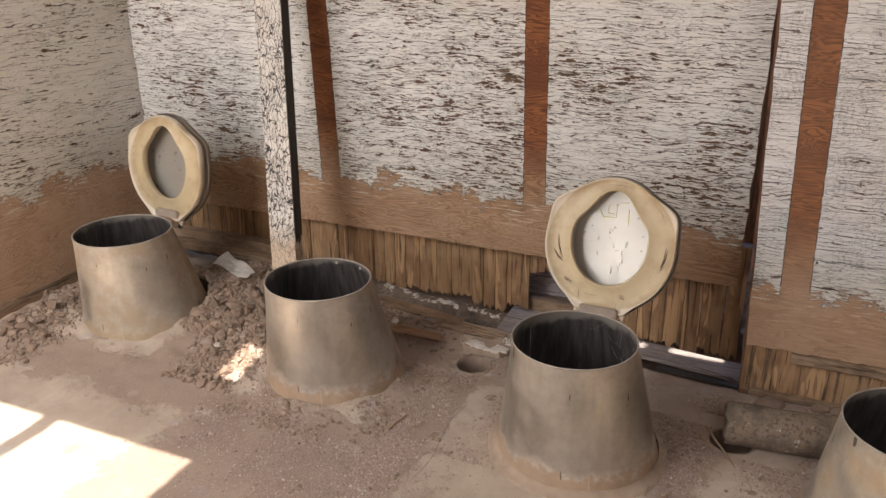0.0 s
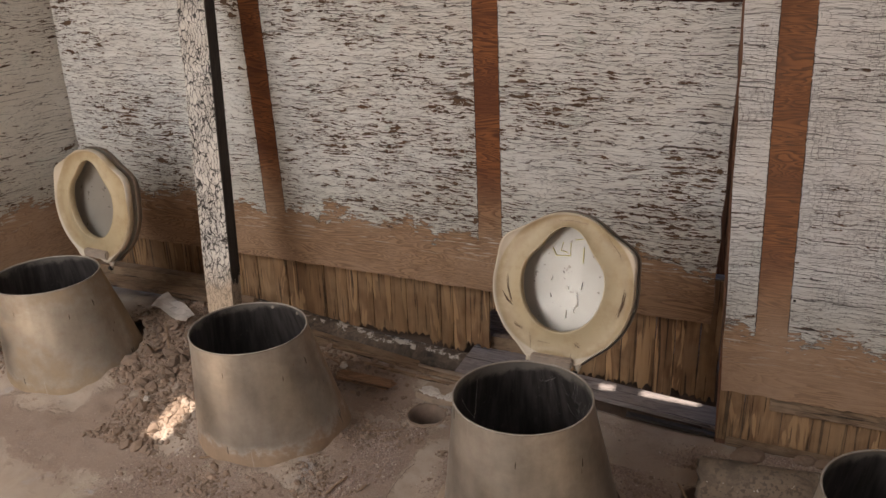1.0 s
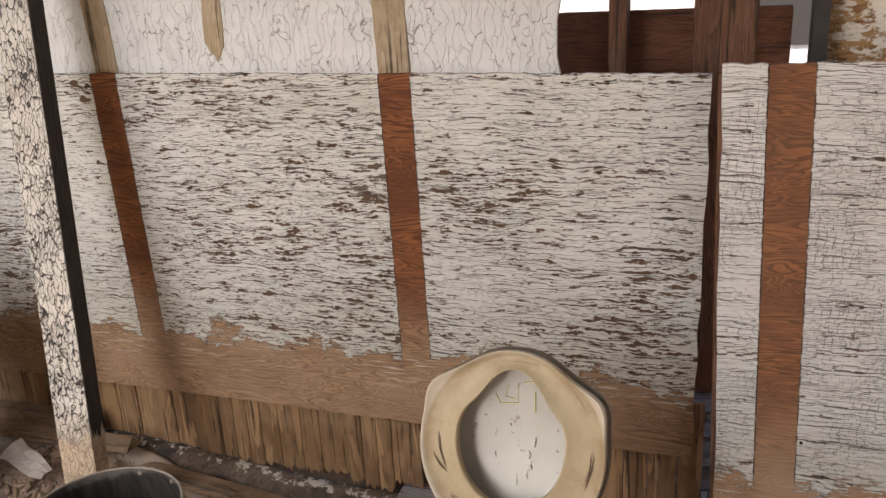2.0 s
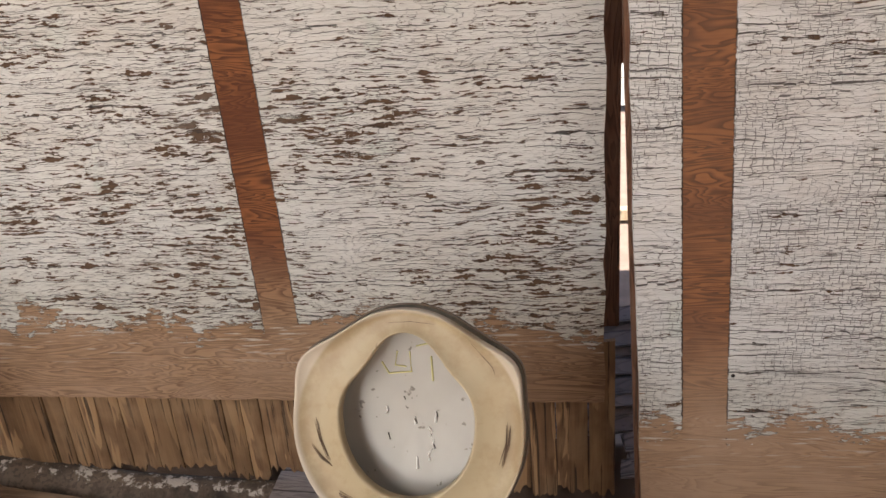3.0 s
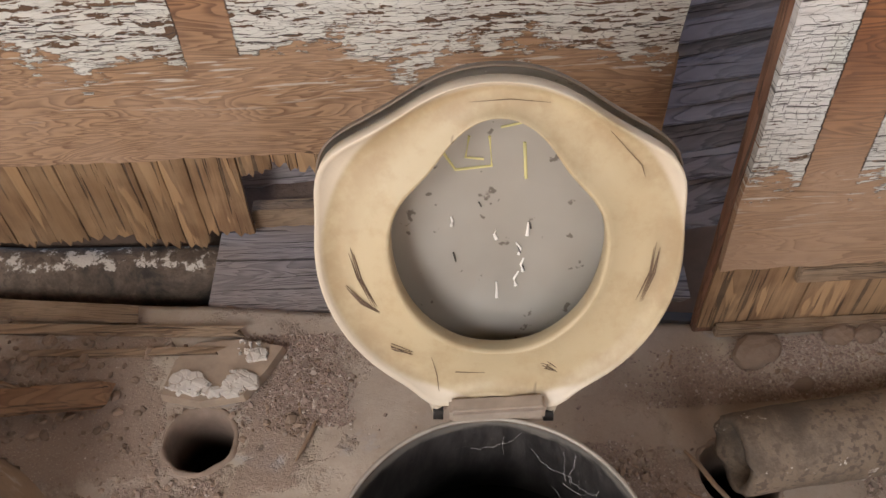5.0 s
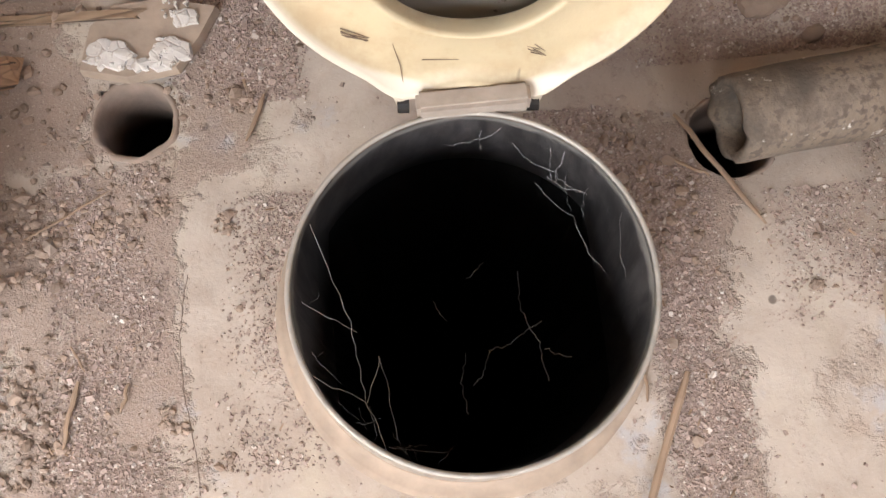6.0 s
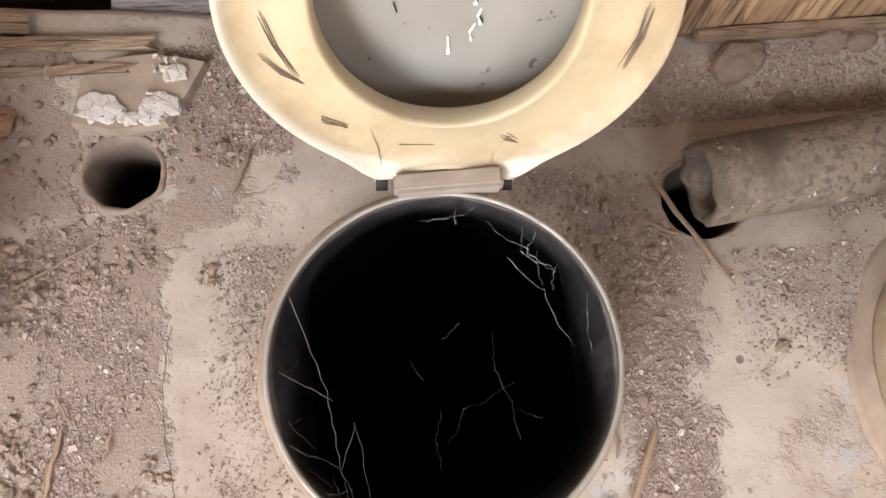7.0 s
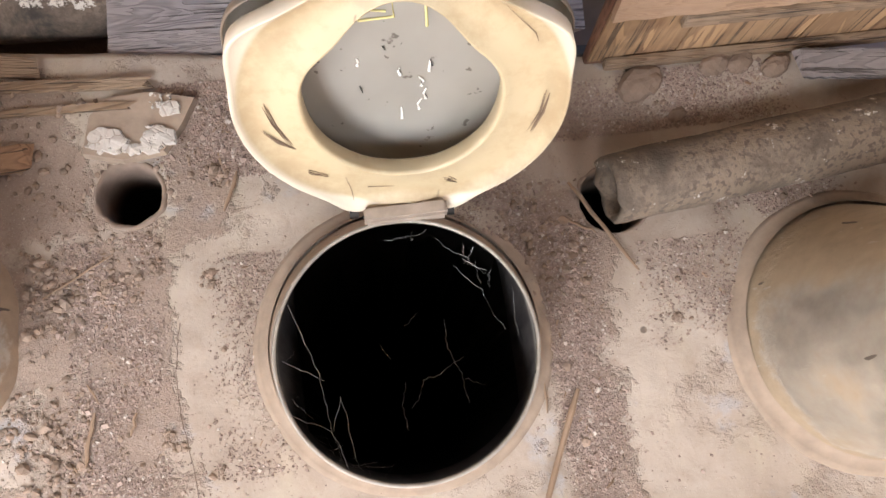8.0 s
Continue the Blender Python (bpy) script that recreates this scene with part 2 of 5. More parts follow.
def bare_board(name, grain="x", dark=(0.12, 0.075, 0.045), light=(0.40, 0.27, 0.165), tint=(0.45, 0.34, 0.24), dust=0.5, rings=12.0):
    g = Graph(name, 0.85)
    wood, f = raw_wood(g, grain, dark, light, 0.0, rings)
    r = g.random()
    wood = g.mix(g.m("MULTIPLY", r, 0.65), wood, tuple(c * 0.5 for c in light))
    split = g.step(g.noise(g.scaled(*((3, 110, 110) if grain == "x" else (110, 110, 3))), 1.0, 3), 0.595, 0.635)
    wood = g.mix(g.m("MULTIPLY", split, 0.85), wood, (0.025, 0.016, 0.011))
    c = g.mix(g.m("MULTIPLY", g.step(g.noise(None, 11.0, 5), 0.38, 0.72), dust), wood, tint)
    g.bump(g.m("SUBTRACT", f, g.m("MULTIPLY", split, 1.5)), 0.002, 0.8)
    return g.done(c)


def cracked_paint(name, sx, sy, sz, width, white=(0.70, 0.67, 0.62), crack=(0.03, 0.026, 0.023), low=-9.0, fine=0.75, grime=0.4):
    """Thick alligatored paint."""
    g = Graph(name, 0.55)
    w = g.noise(None, 9.0, 3)
    v = g.t.nodes.new("ShaderNodeVectorMath")
    v.operation = "MULTIPLY_ADD"
    cc = g.t.nodes.new("ShaderNodeCombineXYZ")
    for i in range(3):
        g.put(cc.inputs[i], g.m("MULTIPLY_ADD", g.noise(g.scaled(1, 1, 1, (i * 3.1, 0, i)), 14.0, 4), 0.07, -0.035))
    add = g.t.nodes.new("ShaderNodeVectorMath")
    add.operation = "ADD"
    g.put(add.inputs[0], g.obj), g.put(add.inputs[1], cc.outputs[0])
    e1 = g.edges(g.scaled(sx, sy, sz, vec=add.outputs[0]), 1.0)
    e2 = g.edges(g.scaled(sx * 2.6, sy * 2.6, sz * 2.2, vec=add.outputs[0]), 1.0)
    wide = g.m("MULTIPLY", g.step(w, 0.25, 0.8, 0.5, 1.6), width)
    c1 = g.step(e1, g.m("MULTIPLY", wide, 0.5), wide, 1.0, 0.0)
    c2 = g.m("MULTIPLY", g.step(e2, 0.03, 0.08, 1.0, 0.0), g.step(w, 0.40, 0.62, 0.1 * fine, fine))
    cr = g.m("MAXIMUM", c1, c2)
    tone = g.mix(g.noise(None, 22.0, 4), tuple(c * 0.78 for c in white), white)
    tone = g.mix(g.m("MULTIPLY", g.step(g.noise(None, 3.0, 4), 0.45, 0.75), grime), tone, (0.50, 0.38, 0.27))
    raw = g.step(g.m("MULTIPLY_ADD", w, 0.2, g.z), low, low + 0.12, 1.0, 0.0)
    tone = g.mix(g.m("MULTIPLY", raw, 0.8), tone, (0.50, 0.36, 0.23))
    cr = g.m("MULTIPLY", cr, g.m("MULTIPLY_ADD", raw, -0.5, 1.0))
    g.bump(g.m("SUBTRACT", 1.0, cr), 0.004, 1.0)
    return g.done(g.mix(cr, tone, crack))


def metal_sheet(name="galvanised_sheet", film_most=0.38, foot_at=0.185, tide_white=0.6, soil=(0.40, 0.275, 0.178)):
    """Dull galvanised sheet with a tide line of dirt above its foot, drips and scratches."""
    g = Graph(name, 0.35, 1.0)
    n = g.noise(None, 6.0, 5, 0.6)
    streak = g.noise(g.scaled(26, 26, 2.0), 1.0, 4)
    ragged = g.m("MULTIPLY_ADD", g.noise(None, 22.0, 5, 0.7), 0.09, g.m("MULTIPLY_ADD", n, 0.10, g.z))
    foot = g.step(ragged, foot_at - 0.03, foot_at + 0.025, 1.0, 0.0)
    tide = g.m("MULTIPLY", foot, g.m("MULTIPLY", g.step(ragged, foot_at - 0.035, foot_at - 0.004), g.step(g.noise(None, 45.0, 5, 0.7), 0.44, 0.60)))
    specks = g.step(g.noise(None, 55.0, 3), 0.68, 0.74)
    behind = g.step(g.m("MULTIPLY_ADD", n, 0.16, g.y), 0.14, 0.22, 0.0, 0.95)
    film = g.step(n, 0.34, 0.70, film_most * 0.15, film_most)
    top = g.step(g.m("MULTIPLY_ADD", streak, 0.06, g.z), 0.36, 0.42, 0.0, 0.25)
    dust = g.m("MAXIMUM", g.m("MULTIPLY", foot, 0.94), g.m("MAXIMUM", g.m("MAXIMUM", g.m("MAXIMUM", film, behind), top), g.m("MULTIPLY", specks, 0.5)))
    blotch = g.noise(g.scaled(1, 1, 1, (1, 5, 2)), 34.0, 6, 0.7)
    base = g.mix(g.m("MULTIPLY_ADD", blotch, 0.9, g.m("MULTIPLY_ADD", streak, 0.6, -0.25), clamp=True), (0.29, 0.275, 0.24), (0.64, 0.61, 0.545))
    earth = g.mix(g.noise(None, 30.0, 5, 0.65), tuple(c * 0.52 for c in soil), soil)
    earth = g.mix(g.m("MULTIPLY", tide, tide_white), earth, (0.62, 0.57, 0.50))
    dark = g.step(g.noise(g.scaled(34, 34, 6, (2, 2, 2)), 1.0, 2), 0.70, 0.715)
    drip = g.step(g.noise(g.scaled(70, 70, 4, (5, 2, 1)), 1.0, 2), 0.70, 0.73)
    col = g.mix(g.m("MULTIPLY", dark, 0.8), g.mix(dust, base, earth), (0.04, 0.028, 0.02))
    col = g.mix(g.m("MULTIPLY", drip, 0.2), col, (0.66, 0.63, 0.58))
    dents = g.noise(g.scaled(1, 1, 0.6), 9.0, 2)
    g.bump(g.m("MULTIPLY_ADD", foot, 0.30, g.m("MULTIPLY_ADD", dents, 1.6, g.m("MULTIPLY", g.noise(None, 70.0, 4), g.m("MULTIPLY_ADD", foot, 0.5, 0.06)))), 0.004, 0.6)
    return g.done(col, g.m("MULTIPLY_ADD", dust, 0.5, g.m("MULTIPLY_ADD", n, 0.18, 0.23)), g.m("SUBTRACT", 1.0, dust, clamp=True))


def ground_mat():
    """Dust-covered concrete: smooth pale worn areas, brown drifts of dirt where grit has gathered, stains, small pits."""
    g = Graph("dusty_concrete", 0.92)
    a = g.noise(None, 2.0, 6, 0.62, 0.5)
    b = g.noise(g.scaled(1, 1, 1, (4, 4, 4)), 4.5, 7, 0.68, 0.3)
    mid = g.noise(g.scaled(1, 1, 1, (7, 2, 1)), 16.0, 6, 0.7, 0.4)
    grit = g.noise(None, 120.0, 4, 0.7)
    fine = g.noise(None, 300.0, 2, 0.7)
    worn = g.mix(g.step(a, 0.36, 0.66), (0.325, 0.254, 0.198), (0.430, 0.358, 0.290))
    worn = g.mix(g.m("MULTIPLY", g.step(mid, 0.48, 0.68), 0.34), worn, (0.27, 0.20, 0.15))
    worn = g.mix(g.m("MULTIPLY", g.step(g.noise(g.scaled(3, 0.8, 1, (2, 2, 0)), 2.2, 5, 0.6), 0.5, 0.68), 0.55), worn, (0.42, 0.35, 0.255))
    worn = g.mix(g.m("MULTIPLY", g.step(g.noise(g.scaled(1, 1, 1, (9, 1, 4)), 6.0, 5, 0.65), 0.58, 0.68), 0.55), worn, (0.35, 0.345, 0.355))
    dirt = g.mix(grit, (0.165, 0.112, 0.083), (0.34, 0.248, 0.192))
    drift = g.step(g.m("MULTIPLY_ADD", grit, 0.16, b), 0.62, 0.80)
    zones = None
    for x0, x1, y0, y1 in DIRT_ZONES:
        dx = g.m("SUBTRACT", g.m("ABSOLUTE", g.m("SUBTRACT", g.x, (x0 + x1) / 2)), (x1 - x0) / 2)
        dy = g.m("SUBTRACT", g.m("ABSOLUTE", g.m("SUBTRACT", g.y, (y0 + y1) / 2)), (y1 - y0) / 2)
        d = g.m("MAXIMUM", dx, dy)
        zones = d if zones is None else g.m("MINIMUM", zones, d)
    edge = g.m("MULTIPLY_ADD", g.m("SUBTRACT", b, 0.5), 0.34, g.m("MULTIPLY_ADD", g.m("SUBTRACT", grit, 0.5), 0.05, g.m("MULTIPLY_ADD", g.m("SUBTRACT", mid, 0.5), 0.20, g.m("MULTIPLY_ADD", g.m("SUBTRACT", a, 0.5), 0.22, zones))))
    drift = g.m("MAXIMUM", drift, g.step(edge, -0.02, 0.02, 0.92, 0.0))
    c = g.mix(g.m("MULTIPLY", drift, 0.85), worn, dirt)
    c = g.mix(g.m("MULTIPLY", g.step(fine, 0.60, 0.70), g.m("MULTIPLY_ADD", drift, 0.35, 0.2)), c, (0.54, 0.46, 0.39))
    c = g.mix(g.m("MULTIPLY", g.step(grit, 0.58, 0.68), g.m("MULTIPLY_ADD", drift, 0.30, 0.20)), c, (0.15, 0.098, 0.07))
    pits = g.dots(9.0, 0.085, (1, 1, 0))
    c = g.mix(g.m("MULTIPLY", g.m("MULTIPLY", pits, g.step(b, 0.42, 0.5)), 0.8), c, (0.08, 0.055, 0.04))
    h = g.m("MULTIPLY_ADD", drift, 0.6, g.m("MULTIPLY", g.m("MULTIPLY_ADD", grit, 0.9, g.m("MULTIPLY", fine, 0.5)), g.m("MULTIPLY_ADD", drift, 1.1, 0.16)))
    g.bump(g.m("SUBTRACT", g.m("MULTIPLY_ADD", mid, 0.6, h), g.m("MULTIPLY", pits, 0.35)), 0.0032, 0.85)
    return g.done(c)


DIRT_ZONES = [(-2.55, -1.85, 2.16, 2.38), (-1.56, -1.00, 2.18, 2.32), (-0.950, -0.800, 1.90, 2.72), (-0.745, -0.60, 2.72, 3.00), (-1.20, -0.90, 2.74, 3.06), (-0.095, 0.022, 2.14, 2.60), (-1.58, -0.84, 1.55, 2.20), (-1.02, -0.92, 2.20, 2.72), (-1.95, -1.55, 2.15, 3.0), (-0.10, 0.02, 2.60, 2.70)]


def speckled(name, c0, c1, rough=0.9, scale=30.0, bump=0.002, island=True, pale=0.8):
    g = Graph(name, rough)
    c = g.mix(g.noise(None, scale, 4), c0, c1)
    if island:
        r = g.island()
        c = g.mix(g.m("MULTIPLY", r, 0.7), c, tuple(v * 0.55 for v in c0))
        c = g.mix(g.step(r, 0.90, 0.97, 0.0, pale), c, (0.62, 0.54, 0.46))
    g.bump(g.noise(None, scale * 2, 4), bump, 0.8)
    return g.done(c)


def seat_mat():
    g = Graph("aged_cream_plastic", 0.5)
    n = g.noise(None, 6.0, 4)
    c = g.mix(n, (0.39, 0.300, 0.172), (0.485, 0.405, 0.265))
    c = g.mix(g.m("MULTIPLY", g.step(g.noise(None, 16.0, 6, 0.7), 0.48, 0.68), 0.38), c, (0.30, 0.20, 0.10))
    c = g.mix(g.m("MULTIPLY", g.step(g.noise(g.scaled(30, 30, 9), 1.0, 3), 0.72, 0.76), 0.8), c, (0.07, 0.045, 0.03))
    rx, rz = g.m("SUBTRACT", g.x, 0.005), g.m("SUBTRACT", g.z, 0.208)
    rad = g.m("SQRT", g.m("ADD", g.m("MULTIPLY", rx, rx), g.m("MULTIPLY", rz, rz)))
    lip = g.m("MULTIPLY", g.step(rad, 0.150, 0.182), g.step(g.noise(None, 12.0, 5, 0.7), 0.36, 0.62))
    c = g.mix(g.m("MULTIPLY", lip, 0.5), c, (0.26, 0.165, 0.08))
    c = g.mix(g.m("MULTIPLY", g.step(rad, 0.190, 0.198), 0.7), c, (0.62, 0.55, 0.45))
    g.bump(g.noise(None, 40.0, 4), 0.001, 0.5)
    return g.done(c)


def lid_mat():
    g = Graph("grey_enamel", 0.35, 0.35)
    n = g.noise(None, 9.0, 4)
    c = g.mix(n, (0.29, 0.27, 0.235), (0.41, 0.385, 0.34))
    c = g.mix(g.m("MULTIPLY", g.step(g.noise(None, 48.0, 3), 0.66, 0.71), 0.75), c, (0.09, 0.07, 0.055))
    c = g.mix(g.m("MULTIPLY", g.step(g.noise(g.scaled(60, 60, 12, (5, 0, 0)), 1.0, 2), 0.71, 0.74), 0.55), c, (0.72, 0.70, 0.66))
    return g.done(c, g.step(n, 0.3, 0.7, 0.30, 0.44))


def lining_mat():
    """Stained sheet with upright streaks, near-black to carry the shade inside; cobweb dust below the rim."""
    g = Graph("shaded_streaked_lining", 0.62)
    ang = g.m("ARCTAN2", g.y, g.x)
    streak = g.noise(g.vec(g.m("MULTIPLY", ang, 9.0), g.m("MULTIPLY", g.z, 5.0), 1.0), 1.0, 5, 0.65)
    # both tones near-black: the shade inside the riser is painted in
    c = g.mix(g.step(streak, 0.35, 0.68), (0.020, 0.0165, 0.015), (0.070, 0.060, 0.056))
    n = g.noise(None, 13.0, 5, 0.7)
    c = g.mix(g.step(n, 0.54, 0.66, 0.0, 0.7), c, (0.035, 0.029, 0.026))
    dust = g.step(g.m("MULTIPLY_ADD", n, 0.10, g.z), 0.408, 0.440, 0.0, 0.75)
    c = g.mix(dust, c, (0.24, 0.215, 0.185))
    c = g.mix(g.step(g.noise(None, 60.0, 4), 0.66, 0.72, 0.0, 0.25), c, (0.20, 0.18, 0.16))
    g.bump(streak, 0.002, 0.5)
    return g.done(c)


def fleck_mat():
    """Orange-brown plywood with the last flecks of white paint."""
    g = Graph("fleck_ply", 0.8)
    wood, f = raw_wood(g, "x", (0.19, 0.085, 0.030), (0.46, 0.27, 0.115), 2.0, 9.0)
    n = g.noise(g.scaled(34, 20, 60), 1.0, 5, 0.7)
    area = g.noise(None, 5.0, 4, 0.6)
    white = g.step(g.m("MULTIPLY_ADD", area, 0.45, n), 0.74, 0.79)
    c = g.mix(white, wood, (0.74, 0.68, 0.58))
    g.bump(g.m("MULTIPLY_ADD", white, 0.8, f), 0.002, 0.8)
    return g.done(c)


def plaster_mat():
    """White plaster broken into small plates."""
    g = Graph("cracked_plaster", 0.9)
    e = g.edges(g.scaled(1, 1, 1, vec=None), 48.0)
    e = g.m("ADD", e, g.m("MULTIPLY", g.step(g.noise(None, 30.0, 3), 0.45, 0.60), 0.09))
    n = g.noise(None, 40.0, 5, 0.65)
    c = g.mix(n, (0.36, 0.30, 0.245), (0.66, 0.62, 0.56))
    c = g.mix(g.step(e, 0.015, 0.06, 0.6, 0.0), c, (0.30, 0.235, 0.185))
    g.bump(g.m("MULTIPLY_ADD", n, 0.8, g.step(e, 0.0, 0.12, 0.0, 0.5)), 0.0022, 0.7)
    return g.done(c)


def plain(name, colour, rough=0.8, metal=0.0, var=0.25, scale=20.0):
    g = Graph(name, rough, metal)
    n = g.noise(None, scale, 5, 0.6)
    c = g.mix(n, tuple(v * (1 - var) for v in colour), tuple(min(1, v * (1 + var)) for v in colour))
    g.bump(n, 0.002, 0.5)
    return g.done(c)


def crust(name, pale=0.66, dark=(0.11, 0.08, 0.058), light=(0.25, 0.185, 0.13), top_coat=0.0):
    """Dark tar crust with tan dust and flecks of white; on some a white coat is left along the top."""
    g = Graph(name, 0.85)
    n = g.noise(None, 7.0, 6, 0.7, 0.3)
    c = g.mix(g.step(n, 0.36, 0.62), dark, light)
    c = g.mix(g.m("MULTIPLY", g.m("MULTIPLY", g.step(g.noise(None, 90.0, 4), 0.50, 0.62), g.step(n, 0.40, 0.60)), 0.6), c, (0.05, 0.038, 0.030))
    flake = g.noise(g.scaled(1, 1, 1, (3, 3, 3)), 24.0, 6, 0.75)
    if top_coat:
        up = g.t.nodes.new("ShaderNodeSeparateXYZ")
        g.put(up.inputs[0], g.tc.outputs["Normal"])
        flake = g.m("ADD", flake, g.step(up.outputs[2], 0.55, 0.98, -0.10, top_coat))
    c = g.mix(g.step(flake, pale, pale + 0.05), c, (0.56, 0.515, 0.455))
    g.bump(g.m("MULTIPLY_ADD", g.noise(None, 70.0, 4), 0.6, n), 0.006, 0.9)
    return g.done(c)


MAT_P1 = peeled_paint("peeled_paint_back", [(-1.674, -1.586), (-0.790, -0.704)], 0.485, -0.02, 0.78, 0.0, seed=0.0, lean=(0.032, 0.018))
MAT_P2 = peeled_paint("peeled_paint_front", [(0.133, 0.218)], 0.42, -0.03, 0.2, 0.65, seed=4.0, red=0.82, lean=(0.036,), fade=0.30, dust=0.86, white=(0.80, 0.80, 0.785))
MAT_LEFT = peeled_paint("peeled_paint_side", [], 0.50, 0.0, 0.50, 0.0, seed=11.0, fade=0.24, dust=0.80, white=(0.80, 0.765, 0.69))
MAT_UPPER = cracked_paint("cracked_white_sheet", 46, 46, 7, 0.011, (0.78, 0.79, 0.785), (0.26, 0.22, 0.18), -9.0, 0.10, 0.12)
MAT_POST = cracked_paint("alligatored_post_paint", 78, 78, 20, 0.075, (0.80, 0.76, 0.69), (0.03, 0.024, 0.02), 0.44)
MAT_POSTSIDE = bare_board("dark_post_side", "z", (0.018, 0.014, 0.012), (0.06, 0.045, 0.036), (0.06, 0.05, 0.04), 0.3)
MAT_SLAT = bare_board("weathered_siding", "z", (0.105, 0.050, 0.024), (0.50, 0.300, 0.150), (0.41, 0.27, 0.15), 0.35, 2.2)
MAT_BOARD = bare_board("dusty_board", "x", (0.09, 0.052, 0.030), (0.33, 0.22, 0.135), (0.34, 0.245, 0.165), 0.6)
MAT_BROWN = bare_board("dark_brown_stud", "z", (0.055, 0.024, 0.013), (0.23, 0.105, 0.058), (0.21, 0.13, 0.085), 0.3)
MAT_BROWNX = bare_board("dark_brown_girt", "x", (0.055, 0.020, 0.010), (0.23, 0.085, 0.042), (0.20, 0.10, 0.06), 0.3)
MAT_TAN = bare_board("tan_ply", "z", (0.34, 0.25, 0.155), (0.52, 0.41, 0.27), (0.55, 0.47, 0.36), 0.6)
MAT_GREYPLY = bare_board("grey_ply", "x", (0.13, 0.105, 0.10), (0.40, 0.345, 0.325), (0.36, 0.32, 0.30), 0.15)
# darker, cooler copy of the grey ply, with outdoor shade in its colour
MAT_SHADEPLY = bare_board("shaded_weathered_plank", "x", (0.10, 0.085, 0.085), (0.30, 0.265, 0.265), (0.30, 0.27, 0.26), 0.3)
MAT_FLECK = fleck_mat()
MAT_SCRAP = bare_board("red_brown_scrap", "x", (0.15, 0.078, 0.042), (0.36, 0.205, 0.115), (0.33, 0.22, 0.14), 0.4)
MAT_METAL = metal_sheet()
MAT_DUSTY_METAL = metal_sheet("dust_coated_sheet", 0.96, 0.17, 0.15, (0.41, 0.302, 0.19))
MAT_GROUND = ground_mat()
MAT_GRIT = speckled("grit", (0.27, 0.19, 0.15), (0.46, 0.35, 0.29), scale=60, pale=0.7)
MAT_CLOD = speckled("earth_clod", (0.230, 0.158, 0.112), (0.36, 0.262, 0.195), scale=45, pale=0.25)
MAT_PLASTER = plaster_mat()
MAT_SEAT = seat_mat()
MAT_LID = lid_mat()
MAT_LIDBACK = plain("lid_back", (0.17, 0.125, 0.09), 0.5)
MAT_HINGE = plain("dusty_hinge", (0.31, 0.25, 0.20), 0.85, 0.0, 0.35, 45.0)
# near-black colour stands in for the dark of a deep shaft
MAT_PIT = plain("shaft_dark", (0.006, 0.005, 0.005), 0.95)
MAT_WEB = plain("cobweb", (0.52, 0.50, 0.47), 0.6)
MAT_TARRED = crust("crusted_pipe", 0.62, (0.080, 0.062, 0.046), (0.195, 0.146, 0.104))
# base colour darkened further for the shadow on the pipe's sides
MAT_WHITEPIPE = crust("flaking_pipe", 0.60, (0.035, 0.028, 0.023), (0.17, 0.125, 0.09), 0.065)
# earth made darker than the rest to carry the trench's shade
MAT_SHADE_EARTH = speckled("shade_dark_earth", (0.075, 0.048, 0.034), (0.15, 0.10, 0.07), scale=25, bump=0.006, island=False)
MAT_STICK = plain("dry_stick", (0.25, 0.165, 0.105), 0.85)
MAT_YELLOW = plain("yellow_scribble", (0.58, 0.52, 0.24), 0.85)
MAT_WHITE = plain("white_drip", (0.80, 0.77, 0.72), 0.6)
MAT_PAPER = plain("dusty_sheet", (0.60, 0.55, 0.50), 0.8, 0.0, 0.15)
MAT_SAND = plain("desert_ground", (0.225, 0.168, 0.138), 0.95, 0.0, 0.45, 9.0)
MAT_RIM = plain("worn_rim", (0.34, 0.30, 0.255), 0.6, 0.3, 0.5, 30.0)
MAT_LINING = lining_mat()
MAT_EARTH = plain("caked_earth", (0.30, 0.225, 0.165), 0.95, 0.0, 0.45, 24.0)
MAT_CLAY = plain("stained_clay", (0.235, 0.170, 0.128), 0.9, 0.0, 0.45, 30.0)
MAT_SCUFF = plain("scuff", (0.13, 0.085, 0.055), 0.85)
MAT_TAR = plain("tar", (0.03, 0.026, 0.024), 0.7)


# ---------- building helpers ----------
def mesh_of(name, bm, material, smooth=False):
    me = bpy.data.meshes.new(name)
    bmesh.ops.recalc_face_normals(bm, faces=bm.faces)
    if smooth:
        for f in bm.faces:
            f.smooth = True
    bm.to_mesh(me)
    bm.free()
    me.materials.append(material)
    return me


def thing(name, bm, material, label, category, group="", kind="", smooth=False):
    return tagged(new(name, mesh_of(name, bm, material, smooth)), label, category, group, kind)


def empty(name, label, category, group="", kind=""):
    return tagged(new(name), label, category, group, kind)


def part(name, bm, material, parent, label="", smooth=False):
    ob = new(name, mesh_of(name, bm, material, smooth))
    ob.parent = parent
    return tagged(ob, label)


def structure(name, bm, material, label, category, smooth=False):
    return thing(name, bm, material, label, category, "", "structure", smooth)


def box(x0, x1, y0, y1, z0, z1, bevel=0.0, bm=None):
    bm = bm or bmesh.new()
    vs = [bm.verts.new((x, y, z)) for z in (z0, z1) for y in (y0, y1) for x in (x0, x1)]
    fs = [bm.faces.new([vs[i] for i in q]) for q in ((0, 2, 3, 1), (4, 5, 7, 6), (0, 1, 5, 4), (2, 6, 7, 3), (0, 4, 6, 2), (1, 3, 7, 5))]
    if bevel:
        bmesh.ops.bevel(bm, geom=bm.edges[:], offset=bevel, segments=2, affect="EDGES")
    return bm


